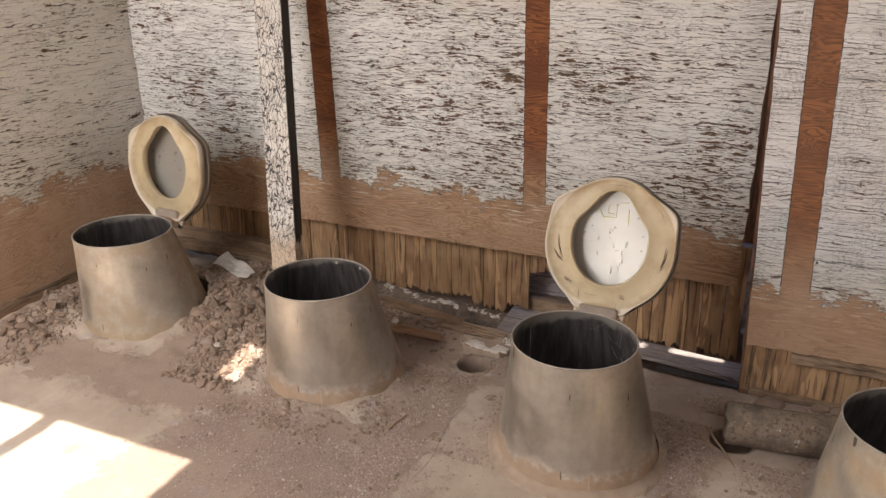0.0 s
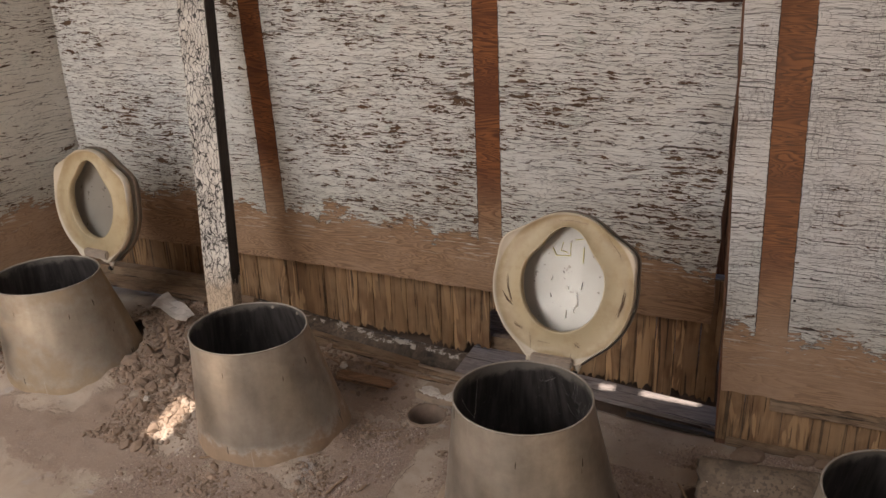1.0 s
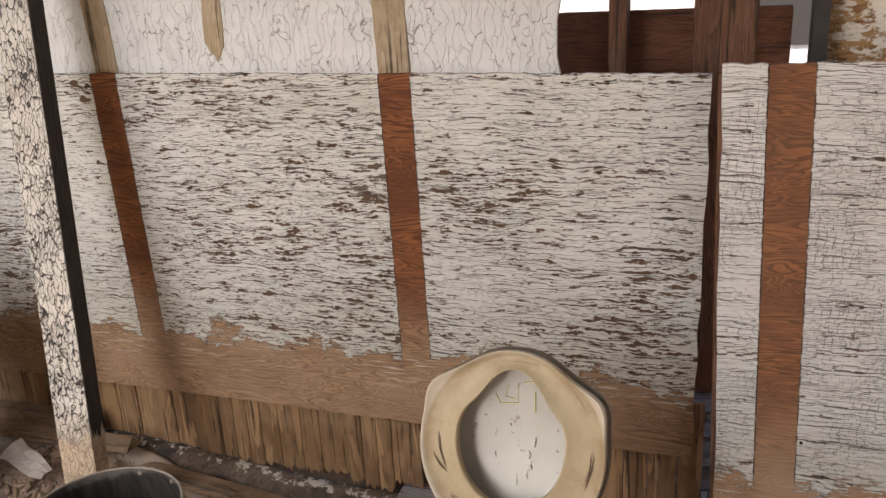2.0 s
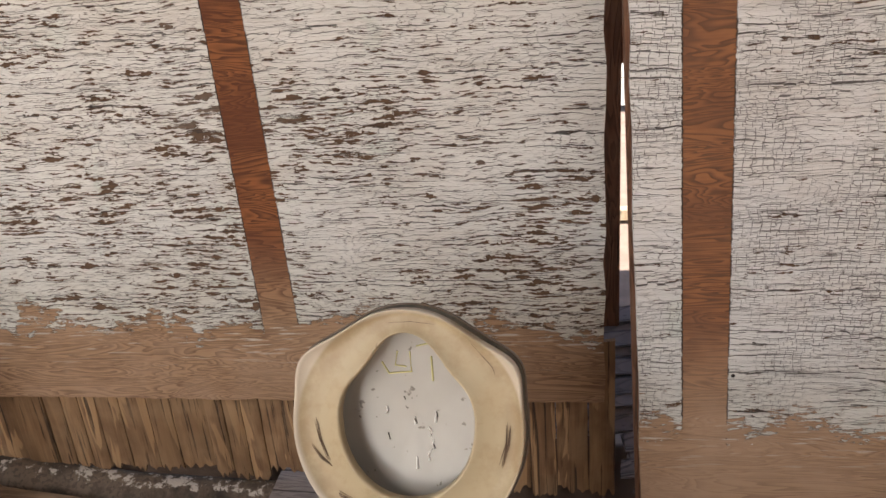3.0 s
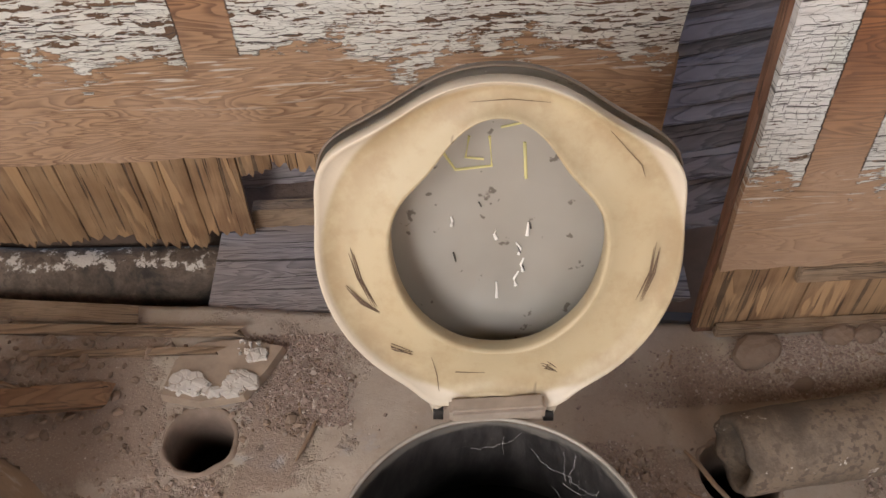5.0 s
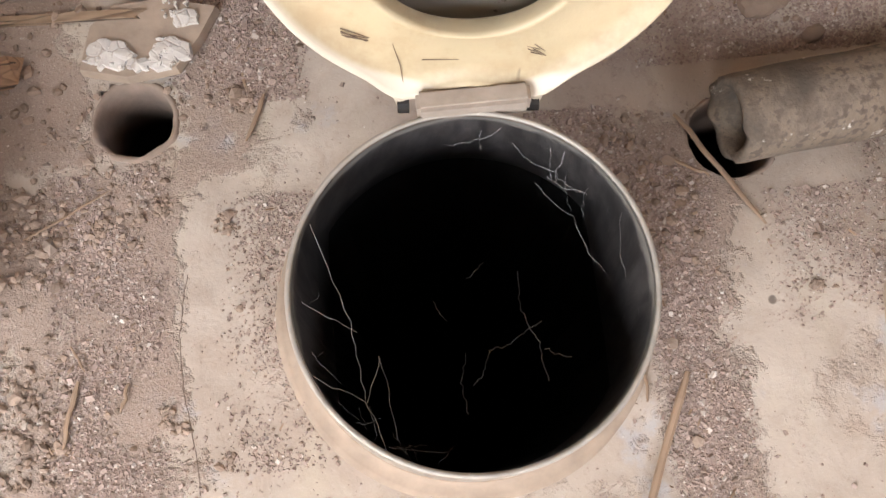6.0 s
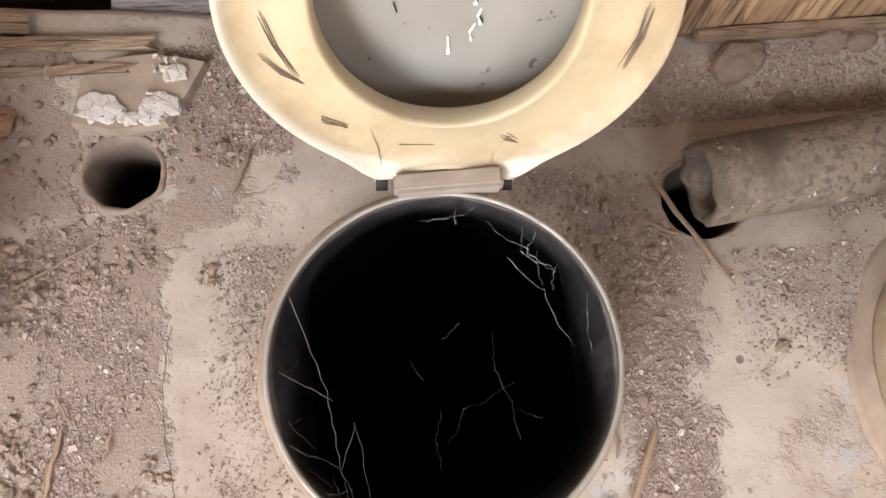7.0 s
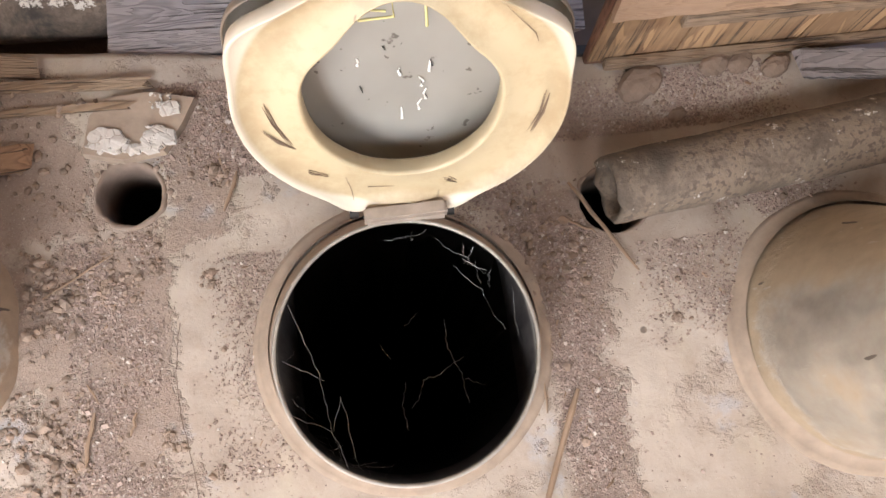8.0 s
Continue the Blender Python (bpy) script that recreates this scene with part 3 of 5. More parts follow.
def ragged_sheet(x0, x1, y, thick, bottom, top, n=80, ragged_top=0.0, ragged_low=0.002, ragged_side=0.0, rng=None):
    """An upright sheet between two sloping lines, with worn edges. bottom and top: functions of x."""
    rng = rng or random.Random(3)
    bm = bmesh.new()
    cols = []
    rows = 14
    for i in range(n + 1):
        u = i / n
        x = x0 + (x1 - x0) * u
        b = bottom(x) + rng.uniform(-1, 1) * ragged_low
        t = top(x) + rng.uniform(-1, 1) * ragged_top
        col = []
        for k in range(rows + 1):
            xs = x + (rng.uniform(-1, 1) * ragged_side if i in (0, n) else 0)
            z = b + (t - b) * k / rows
            col.append((bm.verts.new((xs, y, z)), bm.verts.new((xs, y + thick, z))))
        cols.append(col)
    for a, c in zip(cols, cols[1:]):
        for k in range(rows):
            bm.faces.new((a[k][0], c[k][0], c[k + 1][0], a[k + 1][0]))
            bm.faces.new((a[k][1], a[k + 1][1], c[k + 1][1], c[k][1]))
        bm.faces.new((a[0][0], a[0][1], c[0][1], c[0][0]))
        bm.faces.new((a[-1][0], c[-1][0], c[-1][1], a[-1][1]))
    for col in (cols[0], cols[-1]):
        for k in range(rows):
            bm.faces.new((col[k][0], col[k + 1][0], col[k + 1][1], col[k][1]))
    return bm


def tube(points, radius, sides=10, bm=None, caps=True, squash=1.0):
    """A round bar along points."""
    bm = bm or bmesh.new()
    pts = [Vector(p) for p in points]
    rings = []
    for i, p in enumerate(pts):
        d = (pts[min(i + 1, len(pts) - 1)] - pts[max(i - 1, 0)]).normalized()
        side = d.cross(Vector((0, 0, 1)))
        side = side.normalized() if side.length > 1e-4 else Vector((1, 0, 0))
        up = side.cross(d)
        r = radius[i] if isinstance(radius, (list, tuple)) else radius
        rings.append([bm.verts.new(p + side * math.cos(a) * r + up * math.sin(a) * r * squash) for a in (2 * math.pi * k / sides for k in range(sides))])
    for a, b in zip(rings, rings[1:]):
        for k in range(sides):
            bm.faces.new((a[k], a[(k + 1) % sides], b[(k + 1) % sides], b[k]))
    if caps:
        bm.faces.new(rings[0][::-1])
        bm.faces.new(rings[-1])
    return bm


def lathe(rings, seg=64, bm=None, closed=False):
    """A skin through circles given as (cx, cy, z, radius)."""
    bm = bm or bmesh.new()
    loops = [[bm.verts.new((cx + r * math.cos(2 * math.pi * k / seg), cy + r * math.sin(2 * math.pi * k / seg), z)) for k in range(seg)] for cx, cy, z, r in rings]
    pairs = list(zip(loops, loops[1:]))
    if closed:
        pairs.append((loops[-1], loops[0]))
    for a, b in pairs:
        for k in range(seg):
            bm.faces.new((a[k], a[(k + 1) % seg], b[(k + 1) % seg], b[k]))
    return bm


# ---------- the floor, its holes and the ground outside ----------
RISERS = [(-2.195, 2.60, 0.0), (-1.27, 2.515, 0.0), (-0.367, 2.413, 0.0), (0.495, 2.325, 0.0)]   # rim centres
BACK = Vector((0.012, 0.058))             # how far the foot of a riser sits behind its rim
DRAINS = [(-0.826, 2.812, 0.062), (0.075, 2.690, 0.066)]


def slab_edge(x):
    """The back edge of the concrete slab."""
    return 3.118 - 0.112 * (x + 0.85)


def bumps(x, y, amp=1.0):
    z = 0.006 * noise.noise((x * 3, y * 3, 0)) + 0.004 * noise.noise((x * 11, y * 11, 2)) + 0.002 * noise.noise((x * 34, y * 34, 5))
    z += 0.115 * math.exp(-((x + 1.90) / 0.33) ** 2 - ((y - 2.98) / 0.36) ** 2)
    z += 0.045 * math.exp(-((x + 1.68) / 0.16) ** 2 - ((y - 2.58) / 0.20) ** 2)
    z += 0.07 * math.exp(-((x + 2.55) / 0.16) ** 2 - ((y - 2.60) / 0.5) ** 2)
    z += 0.05 * math.exp(-((x + 1.28) / 0.30) ** 2 - ((y - 2.98) / 0.10) ** 2)
    z += 0.030 * math.exp(-((x - 0.40) / 0.35) ** 2 - ((y - 2.92) / 0.09) ** 2)
    z += 0.016 * math.exp(-((x + 0.90) / 0.18) ** 2 - ((y - 2.99) / 0.10) ** 2)
    rough = math.exp(-((x + 1.8) / 0.45) ** 2 - ((y - 2.85) / 0.45) ** 2) + math.exp(-((x + 2.5) / 0.2) ** 2 - ((y - 2.6) / 0.6) ** 2)
    z += 0.03 * rough * noise.noise((x * 14, y * 14, 9))
    for cx, cy, cz in RISERS:
        d = math.hypot(x - cx - BACK.x, y - cy - BACK.y) - 0.245
        rise = 0.004 if cx > -1 else 0.022 + 0.018 * noise.noise((x * 8, y * 8, 7))
        z += rise * math.exp(-(d / 0.06) ** 2) if d > 0 else rise
    return z * amp


def grid_floor():
    step = 0.0125
    xs = [-3.2, -3.0] + [-2.75 + step * i for i in range(int(3.95 / step))] + [1.3, 1.6, 2.0, 2.6]
    us = [-1.6, -1.0, 0.0, 0.6, 1.0, 1.2] + [1.3 + step * i for i in range(int(1.82 / step))]
    bm = bmesh.new()
    rows = []
    holes = [(x, y, r) for x, y, r in DRAINS] + [(x + BACK.x, y + BACK.y, 0.2385) for x, y, z in RISERS]
    kill = set()
    for u in us:
        row = []
        for x in xs:
            y = u + (slab_edge(x) - 3.12) * max(0.0, min(1.0, (u - 1.2) / 1.9))
            px, py = x, y
            dead = False
            for hx, hy, r in holes:
                d = math.hypot(x - hx, y - hy)
                if d < r - step * 0.55:
                    dead = True
                elif d < r + step * 0.55:
                    px, py = hx + (x - hx) / d * r, hy + (y - hy) / d * r
            v = bm.verts.new((px, py, bumps(px, py)))
            if dead:
                kill.add(v)
            row.append(v)
        rows.append(row)
    for a, b in zip(rows, rows[1:]):
        for i in range(len(xs) - 1):
            q = (a[i], a[i + 1], b[i + 1], b[i])
            if not any(v in kill for v in q):
                bm.faces.new(q)
    last = rows[-1]
    under = [bm.verts.new((v.co.x, v.co.y + 0.012 + 0.01 * noise.noise((v.co.x * 9, 0, 0)), v.co.z - 0.16)) for v in last]
    for i in range(len(xs) - 1):
        bm.faces.new((last[i], last[i + 1], under[i + 1], under[i]))
    for v in kill:
        bm.verts.remove(v)
    return bm


structure("floor", grid_floor(), MAT_GROUND, "dusty worn concrete slab strewn with dirt and grit", "floor", smooth=True)


def outside_z(x, y):
    base = -0.13 + 0.14 * min(1.0, max(0.0, (y - 3.30) / 0.05)) - 0.08 * min(1.0, max(0.0, (y - 3.42) / 0.2)) - (0.3 if y < 3.40 else 0.0)
    if abs(x) < 5 and y < 6:
        base += 0.03 * noise.noise((x * 2, y * 2, 0)) + 0.015 * noise.noise((x * 9, y * 9, 3))
    return base


def outside_ground():
    bm = bmesh.new()
    xs = [-900, -60, -8] + [-3.2 + 0.08 * i for i in range(60)] + [2.0, 8, 60, 900]
    ys = [3.0 + 0.03 * i for i in range(24)] + [3.72 + 0.06 * i for i in range(38)] + [7, 9, 14, 40, 900]
    rows = [[bm.verts.new((x, y, outside_z(x, y))) for x in xs] for y in ys]
    for a, b in zip(rows, rows[1:]):
        for i in range(len(xs) - 1):
            bm.faces.new((a[i], a[i + 1], b[i + 1], b[i]))
    fr = rows[0]
    for y, z in ((2.99, -6.0), (-1.80, -6.0), (-1.82, -0.08), (-900, -0.08)):
        lo = [bm.verts.new((v.co.x, y, z)) for v in fr]
        for i in range(len(xs) - 1):
            bm.faces.new((fr[i], fr[i + 1], lo[i + 1], lo[i]))
        fr = lo
    return bm


structure("ground", outside_ground(), MAT_SAND, "sunlit bare desert ground outside the wall", "ground", smooth=True)

for hx, hy, r in DRAINS:
    d = empty("drain_hole", "open round drain hole in the concrete, dark inside", "drain hole", "drain holes in the floor")
    d.location = (hx, hy, 0.0)
    z0 = bumps(hx, hy)
    bm = lathe([(0, 0, z0 - 0.004, r + 0.009), (0, 0, z0 + 0.001, r + 0.006), (0, 0, z0 + 0.003, r + 0.002), (0, 0, z0 - 0.004, r - 0.003), (0, 0, z0 - 0.03, r - 0.004), (0, 0, z0 - 0.15, r - 0.004), (0, 0, z0 - 0.15, r + 0.008)], 60)
    for v in bm.verts:
        if v.co.z > z0 - 0.01:
            k = 1 + 0.075 * noise.noise((v.co.x * 34 + hx * 9, v.co.y * 34, 2.0)) + 0.03 * noise.noise((v.co.x * 110, v.co.y * 110, 6.0))
            v.co.x, v.co.y = v.co.x * k, v.co.y * k
            v.co.z += 0.004 * noise.noise((v.co.x * 50, v.co.y * 50, hx))
    part("collar", bm, MAT_CLAY, d, "stained clay pipe mouth", smooth=True)
    # near-black skin in place of the shade down the hole
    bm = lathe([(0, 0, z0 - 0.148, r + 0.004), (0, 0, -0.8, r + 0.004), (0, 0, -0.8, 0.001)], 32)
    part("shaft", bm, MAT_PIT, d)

# ---------- the back wall ----------
TOP, LOW = 1.292, 0.297
rng = random.Random(5)
p1 = ragged_sheet(-2.592, 0.010, 3.205, 0.016, lambda x: LOW - 0.006 * (x + 1.2), lambda x: TOP - 0.012 * (x + 0.8), 150, 0.002, 0.003, 0.004, rng)
structure("wall_back_lower", p1, MAT_P1, "white paint flaking off horizontal-grain plywood, bare strips and bare foot", "wall panel")
u = ragged_sheet(-2.62, -0.338, 3.226, 0.014, lambda x: 1.24, lambda x: 2.42, 90, 0.002, 0.0, 0.016, random.Random(8))
structure("wall_back_upper", u, MAT_UPPER, "white crackled hardboard sheet above the plywood", "wall panel")
for x0, x1, x2, x3 in ((-1.680, -1.603, -1.765, -1.685), (-0.803, -0.716, -0.86, -0.775)):
    bm = bmesh.new()
    n = 30
    cols = []
    for i in range(n + 1):
        k = i / n
        z = 1.285 + k * 1.1
        j = 0.003 * noise.noise((z * 30, x0, 0))
        cols.append([bm.verts.new(p) for p in ((x0 + (x2 - x0) * k * 0.8 + j, 3.2225, z), (x1 + (x3 - x1) * k * 0.8 - j, 3.2225, z), (x1 + (x3 - x1) * k * 0.8 - j, 3.228, z), (x0 + (x2 - x0) * k * 0.8 + j, 3.228, z))])
    for a, b in zip(cols, cols[1:]):
        for q in range(4):
            bm.faces.new((a[q], a[(q + 1) % 4], b[(q + 1) % 4], b[q]))
    structure("trim_bare_strip", bm, MAT_TAN, "bare tan strip where a batten was taken off the white sheet", "trim")
bm = ragged_sheet(-1.302, -1.246, 3.2225, 0.004, lambda x: 1.33 + abs(x + 1.272) * 1.4, lambda x: 2.1, 14, 0.0, 0.006, 0.003, random.Random(2))
structure("trim_torn_strip", bm, MAT_TAN, "torn bare patch in the white sheet with a pointed foot", "trim")

# siding behind the foot of the wall, one board after another
siding = empty("siding", "weathered vertical siding boards, rotted along their lower ends", "siding", kind="structure")
rs = random.Random(12)
x = -2.62
while x < 0.03:
    w = rs.choice((0.05, 0.065, 0.08, 0.095, 0.11))
    x1 = min(x + w, 0.04)
    low = 0.028 - 0.012 * (x + 1.2) + rs.uniform(-0.022, 0.018)
    if x > -0.50:
        low = -0.02 + rs.uniform(-0.01, 0.012)
    if -0.80 < x < -0.60:
        rs.uniform(-0.02, 0.02)
        low = 0.21 - 3.5 * (x + 0.71) ** 2 + rs.uniform(-0.012, 0.012)
    bm = ragged_sheet(x + 0.0014, x1 - 0.0014, 3.272 + rs.uniform(-0.004, 0.004), 0.012, lambda q: low, lambda q: 0.42, 10, 0.0, 0.014, 0.0012, rs)
    for v in bm.verts:                      # a rounded ridge between two grooves
        v.co.y -= 0.008 * max(0.0, 1 - (2 * (v.co.x - x) / (x1 - x) - 1) ** 2)
    part("board", bm, MAT_SLAT, siding)
    x = x1

# added bank blocks daylight under the siding; the trench's shade is painted in
bm = bmesh.new()
cols = []
for i in range(90):
    x = -2.75 + i * 0.031
    k = 0.02 * noise.noise((x * 6, 0, 0)) + 0.008 * noise.noise((x * 25, 0, 4))
    cols.append([bm.verts.new(p) for p in ((x, 3.14, -0.15 + k), (x, 3.27, -0.17 + k), (x, 3.314, -0.06 + k), (x, 3.322, 0.045 + k), (x, 3.45, 0.05 + k), (x, 3.60, -0.06))])
for a, b in zip(cols, cols[1:]):
    for q in range(5):
        bm.faces.new((a[q], b[q], b[q + 1], a[q + 1]))
structure("ground_bank", bm, MAT_SHADE_EARTH, "earth bank and trench behind the slab edge, darkened for their shade", "earth bank", smooth=True)
bm = ragged_sheet(-0.775, -0.45, 3.30, 0.03, lambda q: 0.012, lambda q: 0.062 - 0.02 * (q + 0.7), 20, 0.002, 0.003, 0.002, random.Random(4))
thing("low_rail", bm, MAT_BOARD, "short weathered wooden rail under the broken siding", "wooden rail")

# grey plywood offcut leaning from the slab edge to the rail
bm = box(-0.15, 0.16, -0.115, 0.115, -0.008, 0.008, 0.002)
ob = thing("plywood_offcut", bm, MAT_GREYPLY, "grey weathered plywood offcut lying behind the slab edge", "plywood")
ob.matrix_world = pose(-0.70, 3.20, -0.005, 4, 0, -2)

# the front part of the wall, right of the gap
p2 = ragged_sheet(0.050, 1.62, 2.955, 0.016, lambda x: 0.205, lambda x: 1.329, 110, 0.002, 0.003, 0.003, random.Random(21))
ob = structure("wall_front_lower", p2, MAT_P2, "white checked paint on plywood with a bare brown strip and bare foot", "wall panel")
LEANING = Matrix.Translation((0.028, 0, 0)) @ Matrix(((1, 0, -0.036, 0), (0, 1, 0, 0), (0, 0, 1, 0), (0, 0, 0, 1)))
ob.data.transform(LEANING)
structure("trim_edge_stud", box(0.041, 0.080, 2.9715, 2.992, 0.0, 1.31, 0.002), MAT_BROWN, "dark brown stud behind the edge of the plywood", "stud").data.transform(LEANING)
foot = empty("wall_foot", "bare wooden skirting boards under the painted plywood", "skirting board", kind="structure")
rs = random.Random(31)
x = 0.070
while x < 1.6:
    w = rs.uniform(0.07, 0.16)
    part("board", box(x + 0.001, x + w - 0.001, 2.966 + rs.uniform(0, 0.004), 2.984, 0.03, 0.225), MAT_SLAT, foot)
    x += w
part("batten", box(0.21, 1.6, 2.950, 2.966, 0.165, 0.203, 0.002), MAT_BOARD, foot)
part("sill", box(0.10, 1.6, 2.946, 2.966, 0.022, 0.046, 0.003), MAT_BOARD, foot)
structure("wall_front_upper", ragged_sheet(0.222, 1.62, 3.075, 0.014, lambda x: 1.25, lambda x: 2.42, 30, 0.0, 0.0, 0.002, random.Random(6)), MAT_FLECK, "orange-brown plywood with flecks of white paint", "wall panel")
structure("trim_dark_stud", box(0.192, 0.220, 3.02, 3.09, 1.20, 2.42), MAT_TAR, "black-stained stud beside the plywood", "stud")
structure("trim_wall_return", box(0.30, 1.62, 2.975, 3.07, 1.20, 1.315), MAT_BROWNX, "dark brown ledge behind the plywood top", "ledge")

# framing seen over the wall's top
structure("trim_girt", box(-0.60, 0.19, 3.49, 3.52, 1.02, 1.412, 0.003), MAT_BROWNX, "dark brown board nailed across the studs", "girt")
for sx, hw, zl in ((-0.222, 0.022, -0.1), (0.008, 0.048, 0.39)):
    structure("trim_stud", box(sx - hw, sx + hw, 3.39, 3.485, zl, 2.42, 0.003), MAT_BROWN, "dark brown upright stud of the open framing", "stud")
structure("trim_gap_post", box(0.020, 0.095, 3.085, 3.16, 1.30, 2.42, 0.003), MAT_BROWN, "brown upright stud over the gap", "stud")

# ---------- left wall, roof, back of the room ----------
lw = ragged_sheet(0.0, 5.0, 0.0, 0.016, lambda x: -0.03, lambda x: 2.42, 60, 0.0, 0.004, 0.0, random.Random(15))
ob = structure("wall_left", lw, MAT_LEFT, "dirty white paint flaking off plywood, bare brown foot", "wall panel")
ob.matrix_world = pose(-3.05, -1.75, 0, 0, 0, 84.8)
# unseen wall added on the right so that only the openings let light in
structure("wall_right", box(1.60, 1.64, -1.6, 3.10, 0.0, 2.42), MAT_BOARD, "bare board wall, unseen, added to close the room", "wall")
# unseen wall; its window hole is placed to suit the reflection in the lid
bm = box(-3.1, -2.64, -1.62, -1.58, 0.0, 2.42)
box(-1.60, 1.62, -1.62, -1.58, 0.0, 2.42, bm=bm)
box(-2.64, -1.60, -1.62, -1.58, 0.0, 0.95, bm=bm)
box(-2.64, -1.60, -1.62, -1.58, 2.10, 2.42, bm=bm)
structure("wall_rear", bm, MAT_BOARD, "bare board wall with an open window hole, unseen behind the walk", "wall")


def roof():
    bm = bmesh.new()
    z0, z1 = 2.40, 2.44
    xs = [-3.3, -2.95, -2.05, -1.985, -1.670, -1.594, -1.450, -0.38, -0.33, -0.24, -0.05, 0.35, 1.30, 1.45, 1.9]
    ys = [-1.75, -0.9, 0.93, 0.945, 0.99, 1.39, 1.60, 2.17, 2.22, 3.72]
    for i in range(len(xs) - 1):
        for j in range(len(ys) - 1):
            cx, cy = (xs[i] + xs[i + 1]) / 2, (ys[j] + ys[j + 1]) / 2
            left = (-2.95 < cx < -2.05 or -1.985 < cx < -1.450) and -0.9 < cy < 0.99
            # unseen hole, added to let more daylight in on the right
            right = 0.35 < cx < 1.30 and -0.9 < cy < 0.93
            fleck = (-1.670 < cx < -1.594 and 1.39 < cy < 1.60) or ((-0.38 < cx < -0.33 or -0.24 < cx < -0.05) and 2.17 < cy < 2.22)
            if not (left or right or fleck):
                box(xs[i], xs[i + 1], ys[j], ys[j + 1], z0, z1, bm=bm)
    bmesh.ops.remove_doubles(bm, verts=bm.verts, dist=0.0001)
    return bm


structure("ceiling", roof(), MAT_BOARD, "bare board roof with missing sheets that let the sun in", "roof")

# ---------- risers with their lids ----------
def riser_mesh_parts(parent, flange, skin, tall=1.0):
    b = BACK
    prof = [(0.0, 0.246, 1.0), (0.012, 0.243, 0.98), (0.10, 0.226, 0.74), (0.20, 0.208, 0.49), (0.30, 0.190, 0.23), (0.375, 0.1775, 0.02), (0.386, 0.1765, 0.0)]
    prof = [(z * tall, r, k) for z, r, k in prof]
    outer = [(b.x * k, b.y * k, z, r) for z, r, k in prof]
    part("body", lathe(outer, 96), skin, parent, smooth=True)
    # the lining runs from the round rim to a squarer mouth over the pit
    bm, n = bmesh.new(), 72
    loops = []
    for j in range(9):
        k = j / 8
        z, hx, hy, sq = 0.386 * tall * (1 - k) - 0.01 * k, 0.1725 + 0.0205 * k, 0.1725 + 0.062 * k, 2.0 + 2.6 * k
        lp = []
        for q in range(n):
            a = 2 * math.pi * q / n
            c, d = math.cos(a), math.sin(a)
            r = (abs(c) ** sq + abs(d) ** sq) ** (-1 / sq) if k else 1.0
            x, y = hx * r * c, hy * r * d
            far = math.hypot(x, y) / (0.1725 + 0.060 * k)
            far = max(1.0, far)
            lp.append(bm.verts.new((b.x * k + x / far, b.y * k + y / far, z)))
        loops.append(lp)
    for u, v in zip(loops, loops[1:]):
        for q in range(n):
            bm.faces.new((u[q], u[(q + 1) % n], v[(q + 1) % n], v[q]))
    part("lining", bm, MAT_LINING, parent, "stained, streaked inside darkened in colour for shade, pale dust below the rim", smooth=True)
    ring = []
    for k in range(10):
        a = 2 * math.pi * k / 10
        ring.append((0, 0, 0.388 * tall + 0.0028 * math.sin(a), 0.1755 + 0.0028 * math.cos(a)))
    part("rim", lathe(ring, 96, closed=True), MAT_RIM, parent, "worn rolled rim", smooth=True)
    if flange:
        bm = lathe([(b.x, b.y, -0.004, 0.274), (b.x, b.y, 0.006, 0.270), (b.x, b.y, 0.010, 0.262), (b.x, b.y, 0.012, 0.252), (b.x, b.y, 0.030, 0.2425)], 110)
        for v in bm.verts:
            k = noise.noise((v.co.x * 9, v.co.y * 9, 1.0))
            v.co.z += 0.006 * k
        part("flange", bm, MAT_EARTH, parent, "dirt-caked flange", smooth=True)
    part("pit_liner", lathe([(b.x, b.y, -0.006, 0.2365), (b.x, b.y, -0.3, 0.2365), (b.x, b.y, -3.6, 0.25), (b.x, b.y, -3.6, 0.001)], 40), MAT_PIT, parent, "pit shaft, its depth's dark put in as near-black colour")


def gauss(a, m, s):
    d = (a - m + math.pi) % (2 * math.pi) - math.pi
    return math.exp(-(d / s) ** 2)


def seat_outer(a):
    """Outline of the seat round its middle, a from the right, anticlockwise, hinge below."""
    r = 0.199 - 0.002 * math.cos(2 * a)
    for m in (radians(31), radians(149)):
        r += 0.016 * gauss(a, m, radians(12))
    for m in (radians(58), radians(122)):
        r -= 0.006 * gauss(a, m, radians(14))
    for m in (radians(251), radians(289)):
        r += 0.014 * gauss(a, m, radians(8))
    return r - 0.016 * gauss(a, radians(270), radians(12))


def seat_hole(a):
    s = math.sin(a)
    r = 0.1155 + 0.022 * max(0.0, -s) ** 2
    for m in (radians(47), radians(133)):
        r -= 0.007 * gauss(a, m, radians(20))
    return r + 0.030 * gauss(a, radians(90), radians(26))


def loops_to_mesh(loops, closed):
    bm = bmesh.new()
    vs = [[bm.verts.new(p) for p in lp] for lp in loops]
    pairs = list(zip(vs, vs[1:]))
    if closed:
        pairs.append((vs[-1], vs[0]))
    n = len(vs[0])
    for a, b in pairs:
        for k in range(n):
            bm.faces.new((a[k], a[(k + 1) % n], b[(k + 1) % n], b[k]))
    return bm, vs


